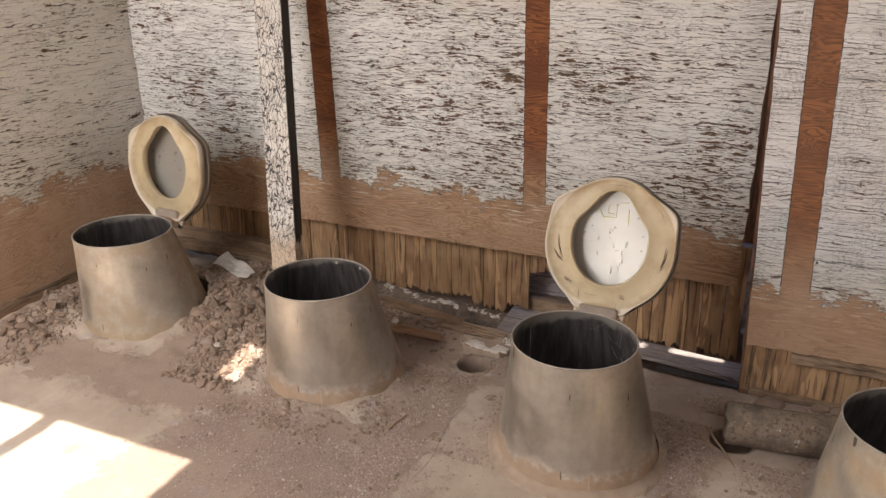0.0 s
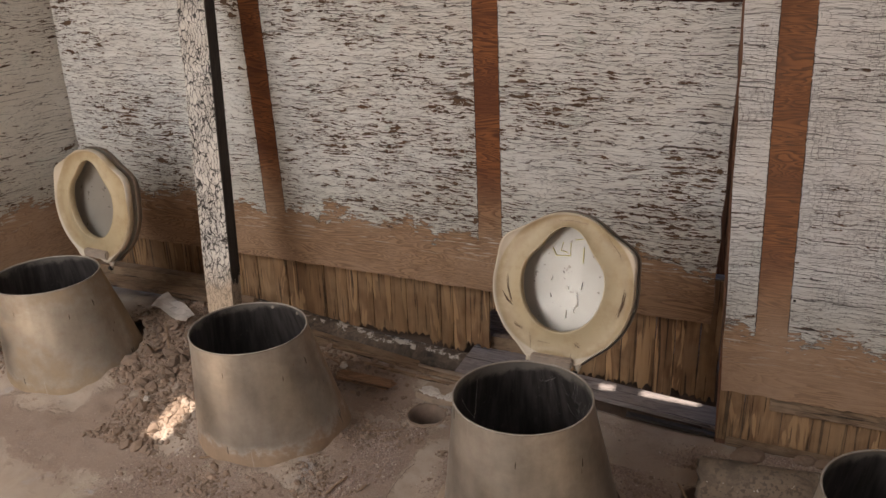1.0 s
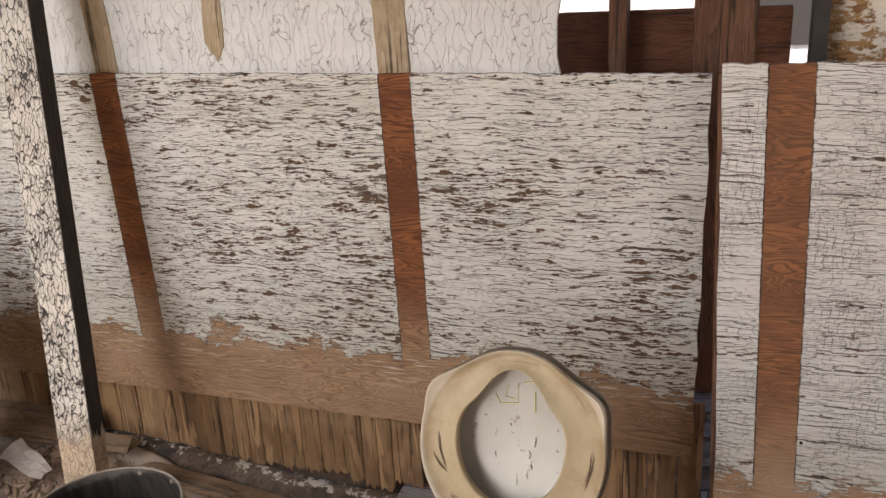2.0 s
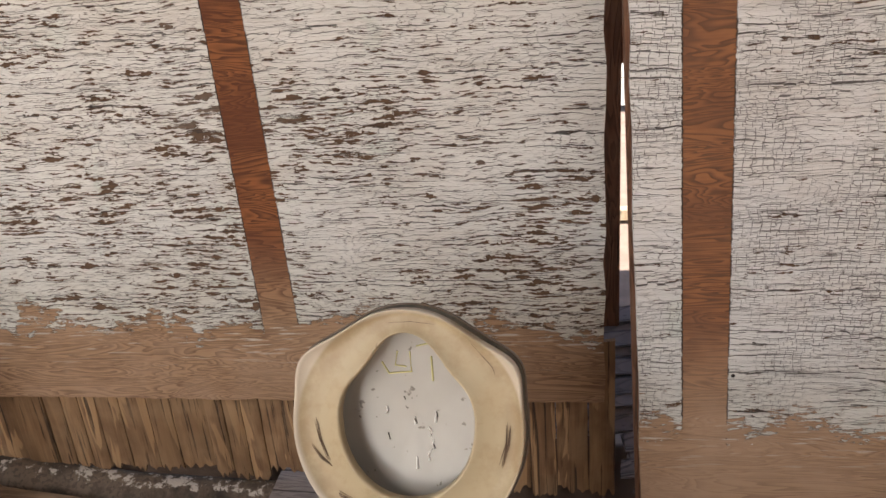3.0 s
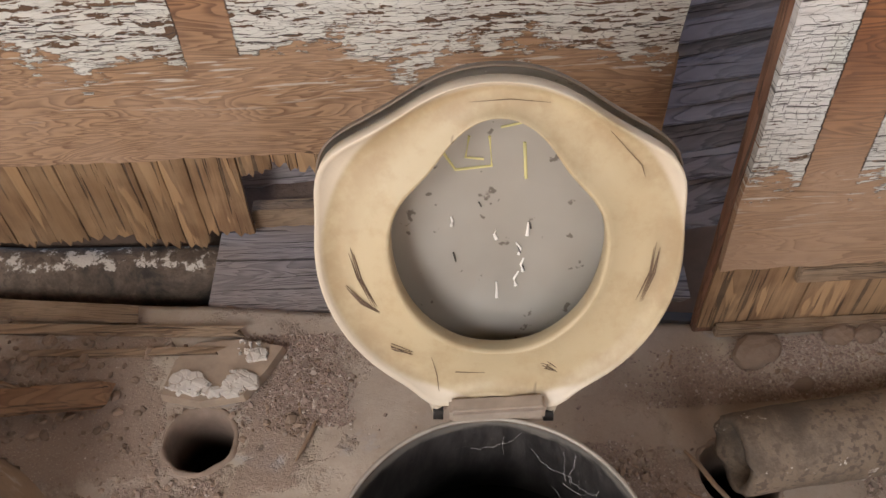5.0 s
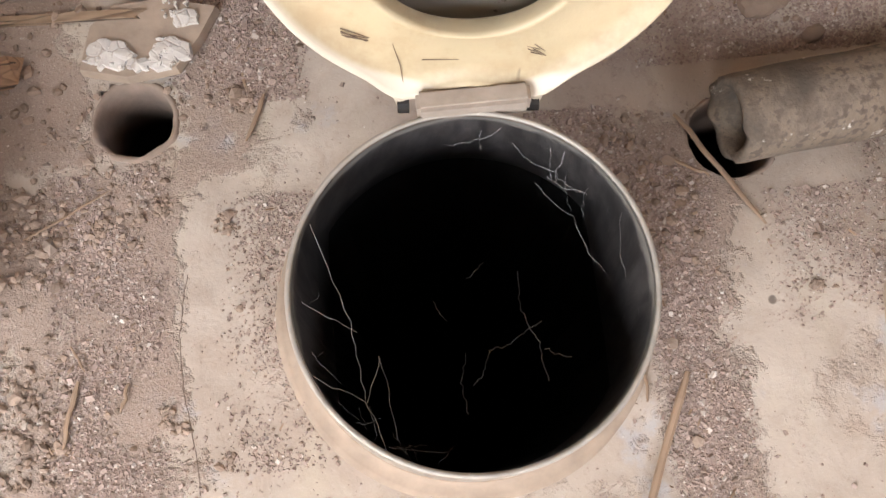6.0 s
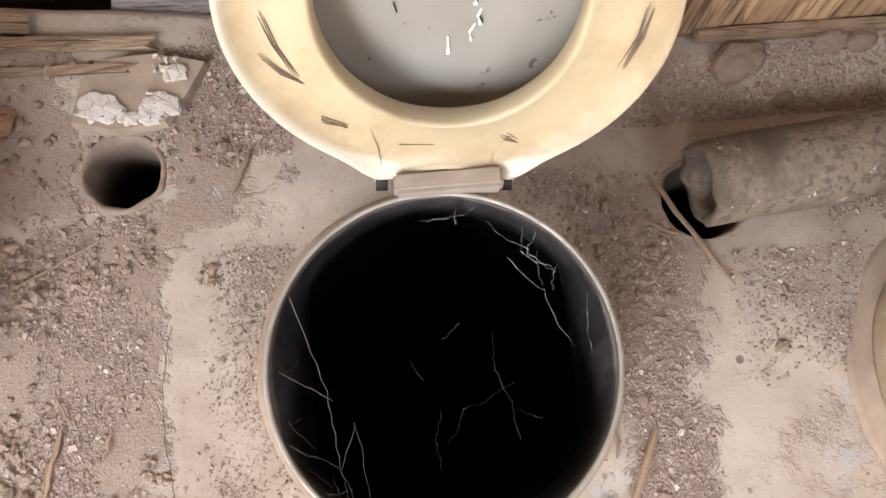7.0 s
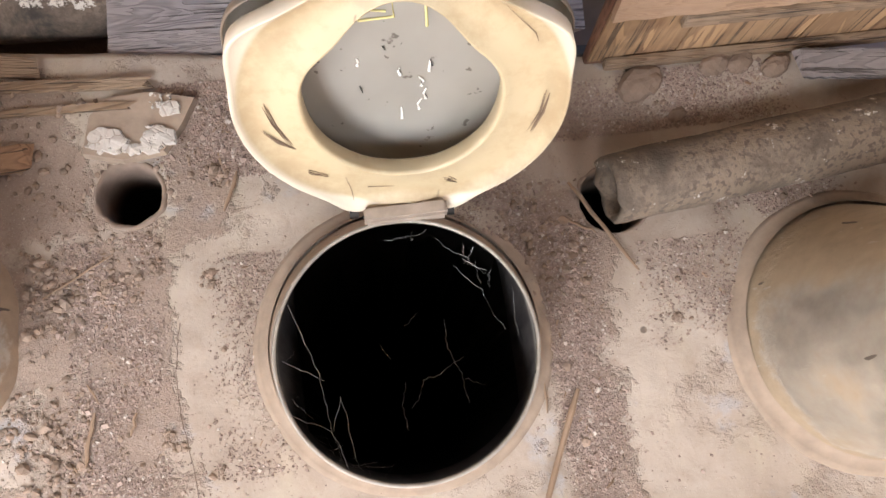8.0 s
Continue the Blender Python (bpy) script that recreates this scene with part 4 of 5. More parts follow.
def lid_assembly(parent, m, side=0.0):
    """Raised lid and seat, in the frame of an Empty: x along the hinge, z up the lid, -y towards the viewer."""
    before = set(parent.children)
    n = 120
    A = [2 * math.pi * k / n for k in range(n)]
    cx, cz, hz = 0.001, 0.208, 0.224

    def loop(fn, y, f=1.0, c=cz):
        return [(cx + math.cos(a) * fn(a) * f, y, c + math.sin(a) * fn(a) * f) for a in A]

    def blend(y, f):
        pts = []
        for a in A:
            o = Vector((cx + math.cos(a) * seat_outer(a), cz + math.sin(a) * seat_outer(a)))
            h = Vector((cx + math.cos(a) * seat_hole(a), hz + math.sin(a) * seat_hole(a)))
            p = h.lerp(o, f)
            pts.append((p.x, y, p.y))
        return pts

    # the seat's hollow underside faces the room: a raised inner lip, a dished ring, a turned outer lip
    prof = [(-0.012, 0.0), (-0.017, 0.02), (-0.0175, 0.06), (-0.013, 0.12), (-0.010, 0.45), (-0.008, 0.66), (-0.009, 0.80), (-0.016, 0.93), (-0.020, 0.97), (-0.019, 1.0), (0.004, 1.0), (0.010, 0.93), (0.012, 0.5), (0.009, 0.04), (0.004, 0.0)]
    bm, _ = loops_to_mesh([blend(y, f) for y, f in prof], True)
    seat = part("seat", bm, MAT_SEAT, parent, "cream plastic seat ring, scuffed and stained", smooth=True)
    lid_out = lambda a: seat_outer(a) + 0.004
    prof = [(0.052, 0.02), (0.050, 0.80), (0.046, 0.90), (0.034, 0.975), (0.020, 0.99), (0.018, 1.0), (0.021, 1.006), (0.036, 0.995), (0.054, 0.91), (0.058, 0.80), (0.060, 0.02)]
    bm, vs = loops_to_mesh([loop(lid_out, y, f) for y, f in prof], False)
    bm.faces.new(vs[0])
    bm.faces.new(vs[-1][::-1])
    rim_line = {v for lp in vs[4:] for v in lp}
    for f in bm.faces:
        f.material_index = 1 if all(v in rim_line for v in f.verts) else 0
    lid = part("lid", bm, MAT_LID, parent, "grey enamelled lid, speckled and scratched, brown back", smooth=True)
    lid.data.materials.append(MAT_LIDBACK)
    for sx in (-0.069, 0.071):
        bm = tube([(sx * 0.97, 0.002, 0.016), (sx * 0.98, 0.0, 0.004), (sx, -0.003, -0.006), (sx * 0.99, -0.004, -0.016)], [0.009, 0.011, 0.008, 0.005], 12, squash=0.7)
        part("hinge_arm", bm, MAT_SEAT, parent, smooth=True)
    for sx in (-0.066, 0.068):
        part("pin", tube([(sx - 0.006, -0.006, -0.016), (sx + 0.006, -0.006, -0.016)], 0.008, 12), MAT_TAR, parent, "black hinge pin")
    if not side:
        y = 0.0490
        for pts, w in ((((-0.058, 0.305), (-0.045, 0.285), (-0.005, 0.290), (-0.008, 0.325)), 0.0022), (((-0.030, 0.325), (-0.034, 0.300), (-0.014, 0.298)), 0.002), (((0.030, 0.318), (0.033, 0.275)), 0.0024), (((0.004, 0.335), (0.026, 0.340)), 0.0018)):
            part("yellow_stroke", tube([(a, y + 0.0010, b) for a, b in pts], w * 0.85, 8, squash=0.9), MAT_YELLOW, lid, "yellow crayon stroke")
        rr = random.Random(9)
        for a, b, l in ((0.004, 0.118, 0.022), (0.026, 0.135, 0.020), (0.034, 0.155, 0.018), (0.028, 0.178, 0.016), (0.037, 0.203, 0.018), (0.002, 0.198, 0.012), (-0.05, 0.215, 0.012)):
            part("drip", tube([(a, y, b), (a + rr.uniform(-0.003, 0.003), y, b + l * 0.5), (a + rr.uniform(-0.004, 0.004), y, b + l)], [0.0022, 0.0015, 0.0010], 6), MAT_WHITE, lid, "dried white drip")
        for a, b, l in ((0.036, 0.156, 0.008), (0.030, 0.180, 0.010), (-0.045, 0.168, 0.012), (0.041, 0.212, 0.010), (-0.016, 0.240, 0.006)):
            part("scar", tube([(a, y, b), (a - 0.003, y, b + l)], 0.0008, 6), MAT_TAR, lid, "black scratch")
        for pts, w in ((((-0.156, 0.215), (-0.150, 0.18), (-0.135, 0.145)), 0.0028), (((-0.165, 0.17), (-0.150, 0.15), (-0.13, 0.135)), 0.0016), (((0.172, 0.225), (0.170, 0.19), (0.160, 0.155)), 0.0030), (((-0.072, 0.072), (-0.066, 0.045), (-0.064, 0.02)), 0.0010), (((-0.045, 0.052), (-0.01, 0.050)), 0.0010), (((-0.118, 0.085), (-0.095, 0.076)), 0.0034), (((0.060, 0.062), (0.074, 0.056)), 0.0034), (((0.11, 0.355), (0.145, 0.318), (0.150, 0.305)), 0.0014), (((-0.03, 0.385), (0.01, 0.389), (0.05, 0.384)), 0.0010), (((0.118, 0.262), (0.116, 0.248)), 0.002)):
            for k in range(1 if w < 0.0015 else 5):
                o = [rr.uniform(-1, 1) * w * (0 if w < 0.0015 else 1.3) for _ in range(2)]
                q = [(a + o[0] + rr.uniform(-1, 1) * w * 0.5, -0.0106, b + o[1] + rr.uniform(-1, 1) * w) for a, b in pts]
                part("scuff", tube(q, [0.0002] + [rr.uniform(0.0005, 0.0011)] * (len(pts) - 2) + [0.0002] if len(pts) > 2 else [0.0006, 0.0003], 5), MAT_SCUFF, seat, "brown scuff in the plastic")
    for ob in set(parent.children) - before:
        ob.matrix_basis = m
    part("hinge", box(-0.036 + side, 0.078 + side, 0.173, 0.196, 0.392, 0.421, 0.004), MAT_HINGE, parent, "dusty hinge block")



labels = ("dull galvanised pit-toilet riser with raised cream seat and lid, dusty", "dull galvanised pit-toilet riser without seat, dirt round its foot", "dull galvanised pit-toilet riser with raised cream seat and grey lid", "dull galvanised pit-toilet riser without seat beside a fallen pipe")
for i, ((rx, ry, rz), lab) in enumerate(zip(RISERS, labels)):
    t = empty("pit_toilet", lab, "toilet", "row of pit toilets")
    t.matrix_world = pose(rx, ry, rz, 0, 0, (-3, -4, 0, -2)[i])
    t.scale = ((1.02, 1.0, 1.0, 1.0)[i],) * 3
    riser_mesh_parts(t, i > 1, MAT_DUSTY_METAL if i in (0, 3) else MAT_METAL, 1.034 if i == 2 else 1.0)
    if i in (0, 2):
        lid_assembly(t, pose(0.018, 0.206, 0.3915, -18.2, 0, -4.6) if i else pose(0.041, 0.197, 0.3755, -5.9, 0.9, -4.0), 0.0 if i else 0.030)
    else:
        for a in (70, 104):
            bm = tube([(0.172 * math.cos(radians(a)), 0.172 * math.sin(radians(a)), 0.374), (0.182 * math.cos(radians(a)), 0.182 * math.sin(radians(a)), 0.374)], 0.005, 8)
            part("bolt", bm, MAT_RIM, t)

# ---------- the post ----------
post = empty("post", "square wooden post with thick alligatored white paint and a dark side", "post", kind="structure")
post.matrix_world = pose(-1.566, 2.772, 0.0, -10.2, -4.1, 8)   # it leans back against the wall head
bm = box(-0.054, 0.047, -0.038, 0.022, -0.02, 2.40)
bmesh.ops.subdivide_edges(bm, edges=[e for e in bm.edges if abs(e.verts[0].co.z - e.verts[1].co.z) > 1], cuts=40)
for v in bm.verts:
    v.co.x += 0.0025 * noise.noise((v.co.z * 7, v.co.x * 40, v.co.y * 40))
part("shaft", bm, MAT_POST, post)
# thin near-black sheet over the post's right side, down to a ragged end
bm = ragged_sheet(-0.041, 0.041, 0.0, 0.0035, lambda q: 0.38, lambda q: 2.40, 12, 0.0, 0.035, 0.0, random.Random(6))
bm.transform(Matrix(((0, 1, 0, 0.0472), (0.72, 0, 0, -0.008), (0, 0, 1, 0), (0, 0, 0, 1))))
part("side_board", bm, MAT_POSTSIDE, post, "near-black side of the post")

# ---------- loose things ----------
def chunk(rng, size, flat=0.7, bm=None, at=(0, 0, 0)):
    """One broken lump."""
    bm = bm or bmesh.new()
    first = len(bm.verts)
    made = bmesh.ops.create_icosphere(bm, subdivisions=1, radius=1.0)["verts"]
    ax = (size * rng.uniform(0.7, 1.3), size * rng.uniform(0.6, 1.1), size * flat * rng.uniform(0.6, 1.1))
    turn = Euler((rng.uniform(0, 6), rng.uniform(0, 6), rng.uniform(0, 6))).to_matrix()
    for v in made:
        d = v.co * (1 + rng.uniform(-0.28, 0.22))
        v.co = turn @ Vector((d.x * ax[0], d.y * ax[1], d.z * ax[2])) + Vector(at)
    return bm


def scatter(name, count, spots, size, material, label, category, seed, lift=0.35, long=1.0, lumpy=0):
    """Many small angular bits on the floor, joined. spots: (weight, x, y, sx, sy)."""
    rng = random.Random(seed)
    total = sum(q[0] for q in spots)
    verts, faces = [], []
    cube = [(-1, -1, -1), (1, -1, -1), (1, 1, -1), (-1, 1, -1), (-1, -1, 1), (1, -1, 1), (1, 1, 1), (-1, 1, 1)]
    quads = [(0, 3, 2, 1), (4, 5, 6, 7), (0, 1, 5, 4), (2, 3, 7, 6), (0, 4, 7, 3), (1, 2, 6, 5)]
    if lumpy:
        ball = bmesh.new()
        bmesh.ops.create_icosphere(ball, subdivisions=lumpy, radius=1.25)
        cube = [tuple(v.co) for v in ball.verts]
        quads = [tuple(v.index for v in f.verts) for f in ball.faces]
        ball.free()
    made = 0
    while made < count:
        pick = rng.uniform(0, total)
        for w, cx, cy, sx, sy in spots:
            pick -= w
            if pick <= 0:
                break
        x, y = cx + rng.triangular(-1.5, 1.5) * sx, cy + rng.uniform(-1, 1) * sy
        if sx > 0.2:
            x, y = rng.gauss(cx, sx * 0.6), rng.gauss(cy, sy * 0.6)
        if noise.noise((x * 9, y * 9, seed)) < rng.uniform(-0.5, 0.25) or y > slab_edge(x) - 0.01 or x < -2.62 or x > 1.2:
            made += 0.02
            continue
        if any(math.hypot(x - rx - BACK.x, y - ry - BACK.y) < 0.25 for rx, ry, rz in RISERS) or any(math.hypot(x - hx, y - hy) < r + 0.004 for hx, hy, r in DRAINS):
            made += 0.02
            continue
        a = size * math.exp(rng.gauss(0, 0.45))
        ax = (a * rng.uniform(0.75, 1.35) * long, a * rng.uniform(0.6, 1.1), a * rng.uniform(0.3, 0.8))
        turn = Euler((rng.uniform(-0.6, 0.6), rng.uniform(-0.6, 0.6), rng.uniform(0, 6.3))).to_matrix()
        base = Vector((x, y, bumps(x, y) + a * lift))
        n0 = len(verts)
        for c in cube:
            p = Vector((c[0] * ax[0] * rng.uniform(0.55, 1), c[1] * ax[1] * rng.uniform(0.55, 1), c[2] * ax[2] * rng.uniform(0.6, 1)))
            verts.append(tuple(base + turn @ p))
        faces += [tuple(n0 + i for i in q) for q in quads]
        made += 1
    me = bpy.data.meshes.new(name)
    me.from_pydata(verts, [], faces)
    me.materials.append(material)
    return tagged(new(name, me), label, category, "", "stuff")


GRAVEL = [(5.5, -0.866, 2.36, 0.064, 0.37), (2.2, -0.665, 2.92, 0.075, 0.10), (3.2, -0.036, 2.40, 0.048, 0.26), (1.5, 0.40, 2.66, 0.10, 0.09), (2, 0.20, 2.88, 0.20, 0.06), (4.0, -1.08, 2.06, 0.30, 0.26), (1.5, -1.45, 2.25, 0.12, 0.25), (1.2, -0.20, 2.68, 0.12, 0.08), (0.9, -0.62, 2.47, 0.06, 0.20), (0.7, 0.20, 2.50, 0.08, 0.10), (0.8, -0.5, 2.4, 0.9, 0.6)]
scatter("gravel", 95000, GRAVEL, 0.00118, MAT_GRIT, "fine pale grit and chips scattered over the slab", "gravel", 3)
scatter("splinters", 240, GRAVEL, 0.0012, MAT_STICK, "thin dry wood splinters among the grit", "splinters", 8, 0.5, 4.0)
scatter("soil_crumbs", 700, GRAVEL, 0.0028, MAT_CLOD, "small crumbs of brown soil among the grit", "soil", 14, 0.35, lumpy=1)
RUBBLE = [(4, -1.80, 2.80, 0.20, 0.24), (2.5, -1.66, 2.52, 0.13, 0.22), (3, -2.50, 2.55, 0.12, 0.42), (1.5, -1.98, 3.00, 0.22, 0.12), (0.6, -1.25, 2.93, 0.28, 0.10)]
scatter("crumbled_earth", 4200, RUBBLE, 0.0070, MAT_CLOD, "crumbled brown earth heaped between the risers", "rubble", 5, 0.3, lumpy=1)
scatter("earth_grains", 9000, RUBBLE, 0.0035, MAT_CLOD, "loose brown soil grains on the heap", "soil", 6, 0.3, lumpy=1)
scatter("foot_crumbs", 1300, [(2, -1.00, 2.50, 0.07, 0.22), (2, -1.27, 2.24, 0.20, 0.06), (1, -0.90, 2.72, 0.10, 0.12), (1, -0.08, 2.62, 0.08, 0.12)], 0.0040, MAT_CLOD, "brown soil crumbs round the foot of the risers", "soil", 19, 0.3, lumpy=1)
CLUMPS = [(1, -0.787, 2.668, 0.011, 0.014), (1, -0.693, 2.633, 0.012, 0.016), (0.8, -0.784, 2.357, 0.008, 0.014), (0.6, -0.763, 2.34, 0.010, 0.006), (0.8, -0.703, 2.289, 0.009, 0.012), (0.8, -0.88, 2.637, 0.014, 0.016), (0.6, 0.155, 2.451, 0.006, 0.006), (1.2, -0.66, 2.83, 0.018, 0.024)]
scatter("crumb_clumps", 420, CLUMPS, 0.0034, MAT_CLOD, "small clumps of brown crumbs on the bare slab", "soil", 27, 0.3, lumpy=1)
rr = random.Random(17)
for k in range(46):
    x, y = rr.gauss(-1.83, 0.17), rr.gauss(2.78, 0.17)
    if any(math.hypot(x - rx - BACK.x, y - ry - BACK.y) < 0.275 for rx, ry, rz in RISERS) or y > 3.1:
        x, y = rr.uniform(-1.80, -1.72), rr.uniform(2.5, 2.95)
    a = rr.uniform(0.014, 0.036)
    ob = thing("clod", chunk(rr, a), MAT_CLOD, "hard brown lump of earth on the heap", "clod", "clods on the earth heap")
    ob.location = (x, y, bumps(x, y) + a * 0.35)
for k in range(16):
    x, y = rr.uniform(-2.62, -2.47), rr.uniform(2.15, 3.0)
    a = rr.uniform(0.014, 0.034)
    ob = thing("clod", chunk(rr, a), MAT_CLOD, "hard brown lump of earth by the wall foot", "clod", "clods by the side wall")
    ob.location = (x, y, bumps(x, y) + a * 0.35)
for x, y, a in ((-1.70, 2.484, 0.022), (-1.199, 2.932, 0.026), (-1.14, 2.90, 0.018)):
    ob = thing("stone", chunk(rr, a, 0.6), MAT_PLASTER, "pale broken stone lying in the dirt", "stone")
    ob.location = (x, y, bumps(x, y) + a * 0.4)

# hairline crack in the slab
pts = []
for k in range(40):
    y = 2.56 - 0.011 * k
    x = -0.752 - 0.012 * math.sin(k * 0.16) + 0.004 * noise.noise((k * 0.7, 3.0, 0.0))
    pts.append((x, y, bumps(x, y) + 0.0002))
structure("trim_floor_crack", tube(pts, [0.0007 + 0.0004 * noise.noise((k * 0.9, 0.0, 5.0)) for k in range(40)], 6, squash=0.5), MAT_SHADE_EARTH, "hairline crack in the concrete slab", "crack")

# pale slab fragment with broken plaster beside the drain
frag = empty("slab_fragment", "flat concrete fragment with crumbling white plaster on it", "concrete fragment")
frag.matrix_world = pose(-0.80, 2.93, bumps(-0.80, 2.93) - 0.002, 0, 0, -8)
bm = bmesh.new()
ring = [(-0.095, -0.055), (-0.02, -0.065), (0.055, -0.045), (0.085, 0.01), (0.105, 0.065), (0.02, 0.075), (-0.06, 0.06), (-0.09, 0.02)]
lo = [bm.verts.new((a, b, 0.0)) for a, b in ring]
hi = [bm.verts.new((a * 0.97, b * 0.97, 0.020)) for a, b in ring]
bm.faces.new(hi)
for i in range(8):
    bm.faces.new((lo[i], lo[(i + 1) % 8], hi[(i + 1) % 8], hi[i]))
part("plate", bm, MAT_EARTH, frag)
rr = random.Random(23)
for px, py, pr in ((-0.052, -0.026, 0.046), (0.044, -0.016, 0.034), (0.058, 0.040, 0.028), (-0.002, -0.044, 0.022), (0.030, -0.040, 0.022)):
    bm = bmesh.new()
    rim = []
    for q in range(22):
        a = 2 * math.pi * q / 22
        d = pr * (0.85 + 0.5 * noise.noise((px * 50 + math.cos(a) * 1.5, py * 50 + math.sin(a) * 1.5, 3)))
        rim.append((px + d * math.cos(a), py + 0.7 * d * math.sin(a)))
    mid = bm.verts.new((px, py, 0.0275))
    up = [bm.verts.new((px + (a - px) * 0.9, py + (b - py) * 0.9, 0.025 + 0.002 * noise.noise((a * 60, b * 60, 0)))) for a, b in rim]
    dn = [bm.verts.new((a, b, 0.018)) for a, b in rim]
    for q in range(22):
        bm.faces.new((mid, up[q], up[(q + 1) % 22]))
        bm.faces.new((up[q], dn[q], dn[(q + 1) % 22], up[(q + 1) % 22]))
    part("plaster_patch", bm, MAT_PLASTER, frag, "crumbling white plaster")
for k in range(70):
    t = rr.random()
    x, y = ((-0.085 + 0.06 * rr.random(), -0.05 + 0.035 * rr.random()) if t < 0.4 else (0.02 + 0.06 * t * rr.random(), -0.045 + 0.05 * rr.random()) if t < 0.8 else (0.02 + 0.04 * rr.random(), 0.04 + 0.03 * rr.random()))
    part("plaster_lump", chunk(rr, rr.uniform(0.002, 0.008), 0.5, at=(x, y, 0.022)), MAT_PLASTER, frag)


def plank(name, x0, y0, x1, y1, w, h, material, label, z=0.0, dz=0.0, category="plank", seed=0):
    """A rough board lying between two points, with splintered ends."""
    r = random.Random(seed + int(1000 * abs(x0)))
    L = math.hypot(x1 - x0, y1 - y0)
    bm = ragged_plank(L, w, h, r)
    ob = thing(name, bm, material, label, category)
    zz = bumps((x0 + x1) / 2, (y0 + y1) / 2) if z is None else z
    ob.matrix_world = Matrix.Translation((x0, y0, zz)) @ pose(0, 0, 0, 0, -math.degrees(math.atan2(dz, L)), math.degrees(math.atan2(y1 - y0, x1 - x0)))
    return ob


def ragged_plank(L, w, h, r):
    bm = bmesh.new()
    n = 14
    secs = []
    for i in range(n + 1):
        x = L * i / n
        d = r.uniform(-0.0015, 0.0015)
        e = [r.uniform(-0.018, 0.018) if i in (0, n) else 0 for _ in range(4)]
        secs.append([bm.verts.new(p) for p in ((x + e[0], -w / 2 + d, 0), (x + e[1], w / 2 + d, 0), (x + e[2], w / 2 + d, h), (x + e[3], -w / 2 + d, h + r.uniform(-0.001, 0.001)))])
    for a, b in zip(secs, secs[1:]):
        for q in range(4):
            bm.faces.new((a[q], a[(q + 1) % 4], b[(q + 1) % 4], b[q]))
    bm.faces.new(secs[0][::-1])
    bm.faces.new(secs[-1])
    bmesh.ops.bevel(bm, geom=[e for e in bm.edges if len(e.link_faces) == 2 and e.calc_face_angle(0) > 1.0], offset=min(w, h) * 0.12, segments=1, affect="EDGES")
    return bm


plank("plank", -1.95, 3.17, -0.98, 3.075, 0.040, 0.016, MAT_BOARD, "long dusty board along the slab edge", 0.055, -0.045)
plank("batten", -1.62, 3.06, -0.77, 3.02, 0.020, 0.010, MAT_BOARD, "thin dusty batten lying in the dirt", 0.055, -0.035, "batten")
plank("batten", -1.30, 2.985, -0.80, 2.975, 0.014, 0.008, MAT_BOARD, "thin pale batten lying in the dirt", 0.045, -0.020, "batten")
plank("wood_scrap", -1.20, 2.88, -1.00, 2.895, 0.050, 0.012, MAT_SCRAP, "short red-brown scrap of wood", 0.038, -0.012, "wood scrap")
plank("plank", -2.60, 3.10, -1.72, 3.13, 0.07, 0.022, MAT_BOARD, "dusty board lying at the foot of the back wall", 0.125, -0.01)
plank("plank", -2.58, 3.18, -1.90, 3.19, 0.05, 0.045, MAT_BOARD, "dusty timber against the siding", 0.13, 0.0)
plank("base_board", -2.715, 2.05, -2.615, 3.10, 0.03, 0.035, MAT_BOARD, "dusty batten along the foot of the side wall", 0.045, 0.03, "batten")
plank("grey_board", -0.46, 3.165, 0.09, 3.10, 0.11, 0.014, MAT_GREYPLY, "grey weathered board lying under the wall", 0.004, 0.0)
plank("batten", -0.20, 3.03, 0.20, 2.985, 0.020, 0.010, MAT_TAR, "dark stained batten at the slab edge", 0.008, 0.004, "batten")
plank("wood_scrap", 0.48, 2.905, 0.66, 2.885, 0.06, 0.014, MAT_GREYPLY, "grey scrap of board beside the wall foot", 0.05, 0.0, "wood scrap")


def stick(x0, y0, x1, y1, r, z=0.004, z1=None):
    pts = []
    rr = random.Random(int(999 * abs(x0 + y1)))
    for i in range(7):
        k = i / 6
        x, y = x0 + (x1 - x0) * k, y0 + (y1 - y0) * k
        pts.append((x + rr.uniform(-1, 1) * 0.002, y + rr.uniform(-1, 1) * 0.002, bumps(x, y) + r + z + ((z1 - z) * k if z1 is not None else 0)))
    thing("stick", tube(pts, [r * 0.6, r, r, r * 0.9, r, r * 0.8, r * 0.4], 7, squash=0.7), MAT_STICK, "thin dry wooden stick lying on the slab", "stick", "sticks on the floor")


for a in ((-0.005, 2.735, 0.095, 2.545, 0.0045), (-0.06, 2.345, -0.165, 2.12, 0.006), (-0.905, 2.42, -0.925, 2.33, 0.004), (-0.915, 2.47, -0.895, 2.435, 0.002), (-0.835, 2.41, -0.845, 2.37, 0.003), (-0.625, 2.83, -0.655, 2.755, 0.004), (-0.12, 2.31, -0.115, 2.43, 0.0025), (-0.02, 2.66, 0.03, 2.63, 0.003), (-0.98, 2.63, -0.86, 2.70, 0.002), (-1.35, 2.98, -1.12, 2.90, 0.005), (-1.95, 2.88, -1.80, 2.72, 0.006), (-0.55, 2.05, -0.42, 2.12, 0.003)):
    stick(*a)

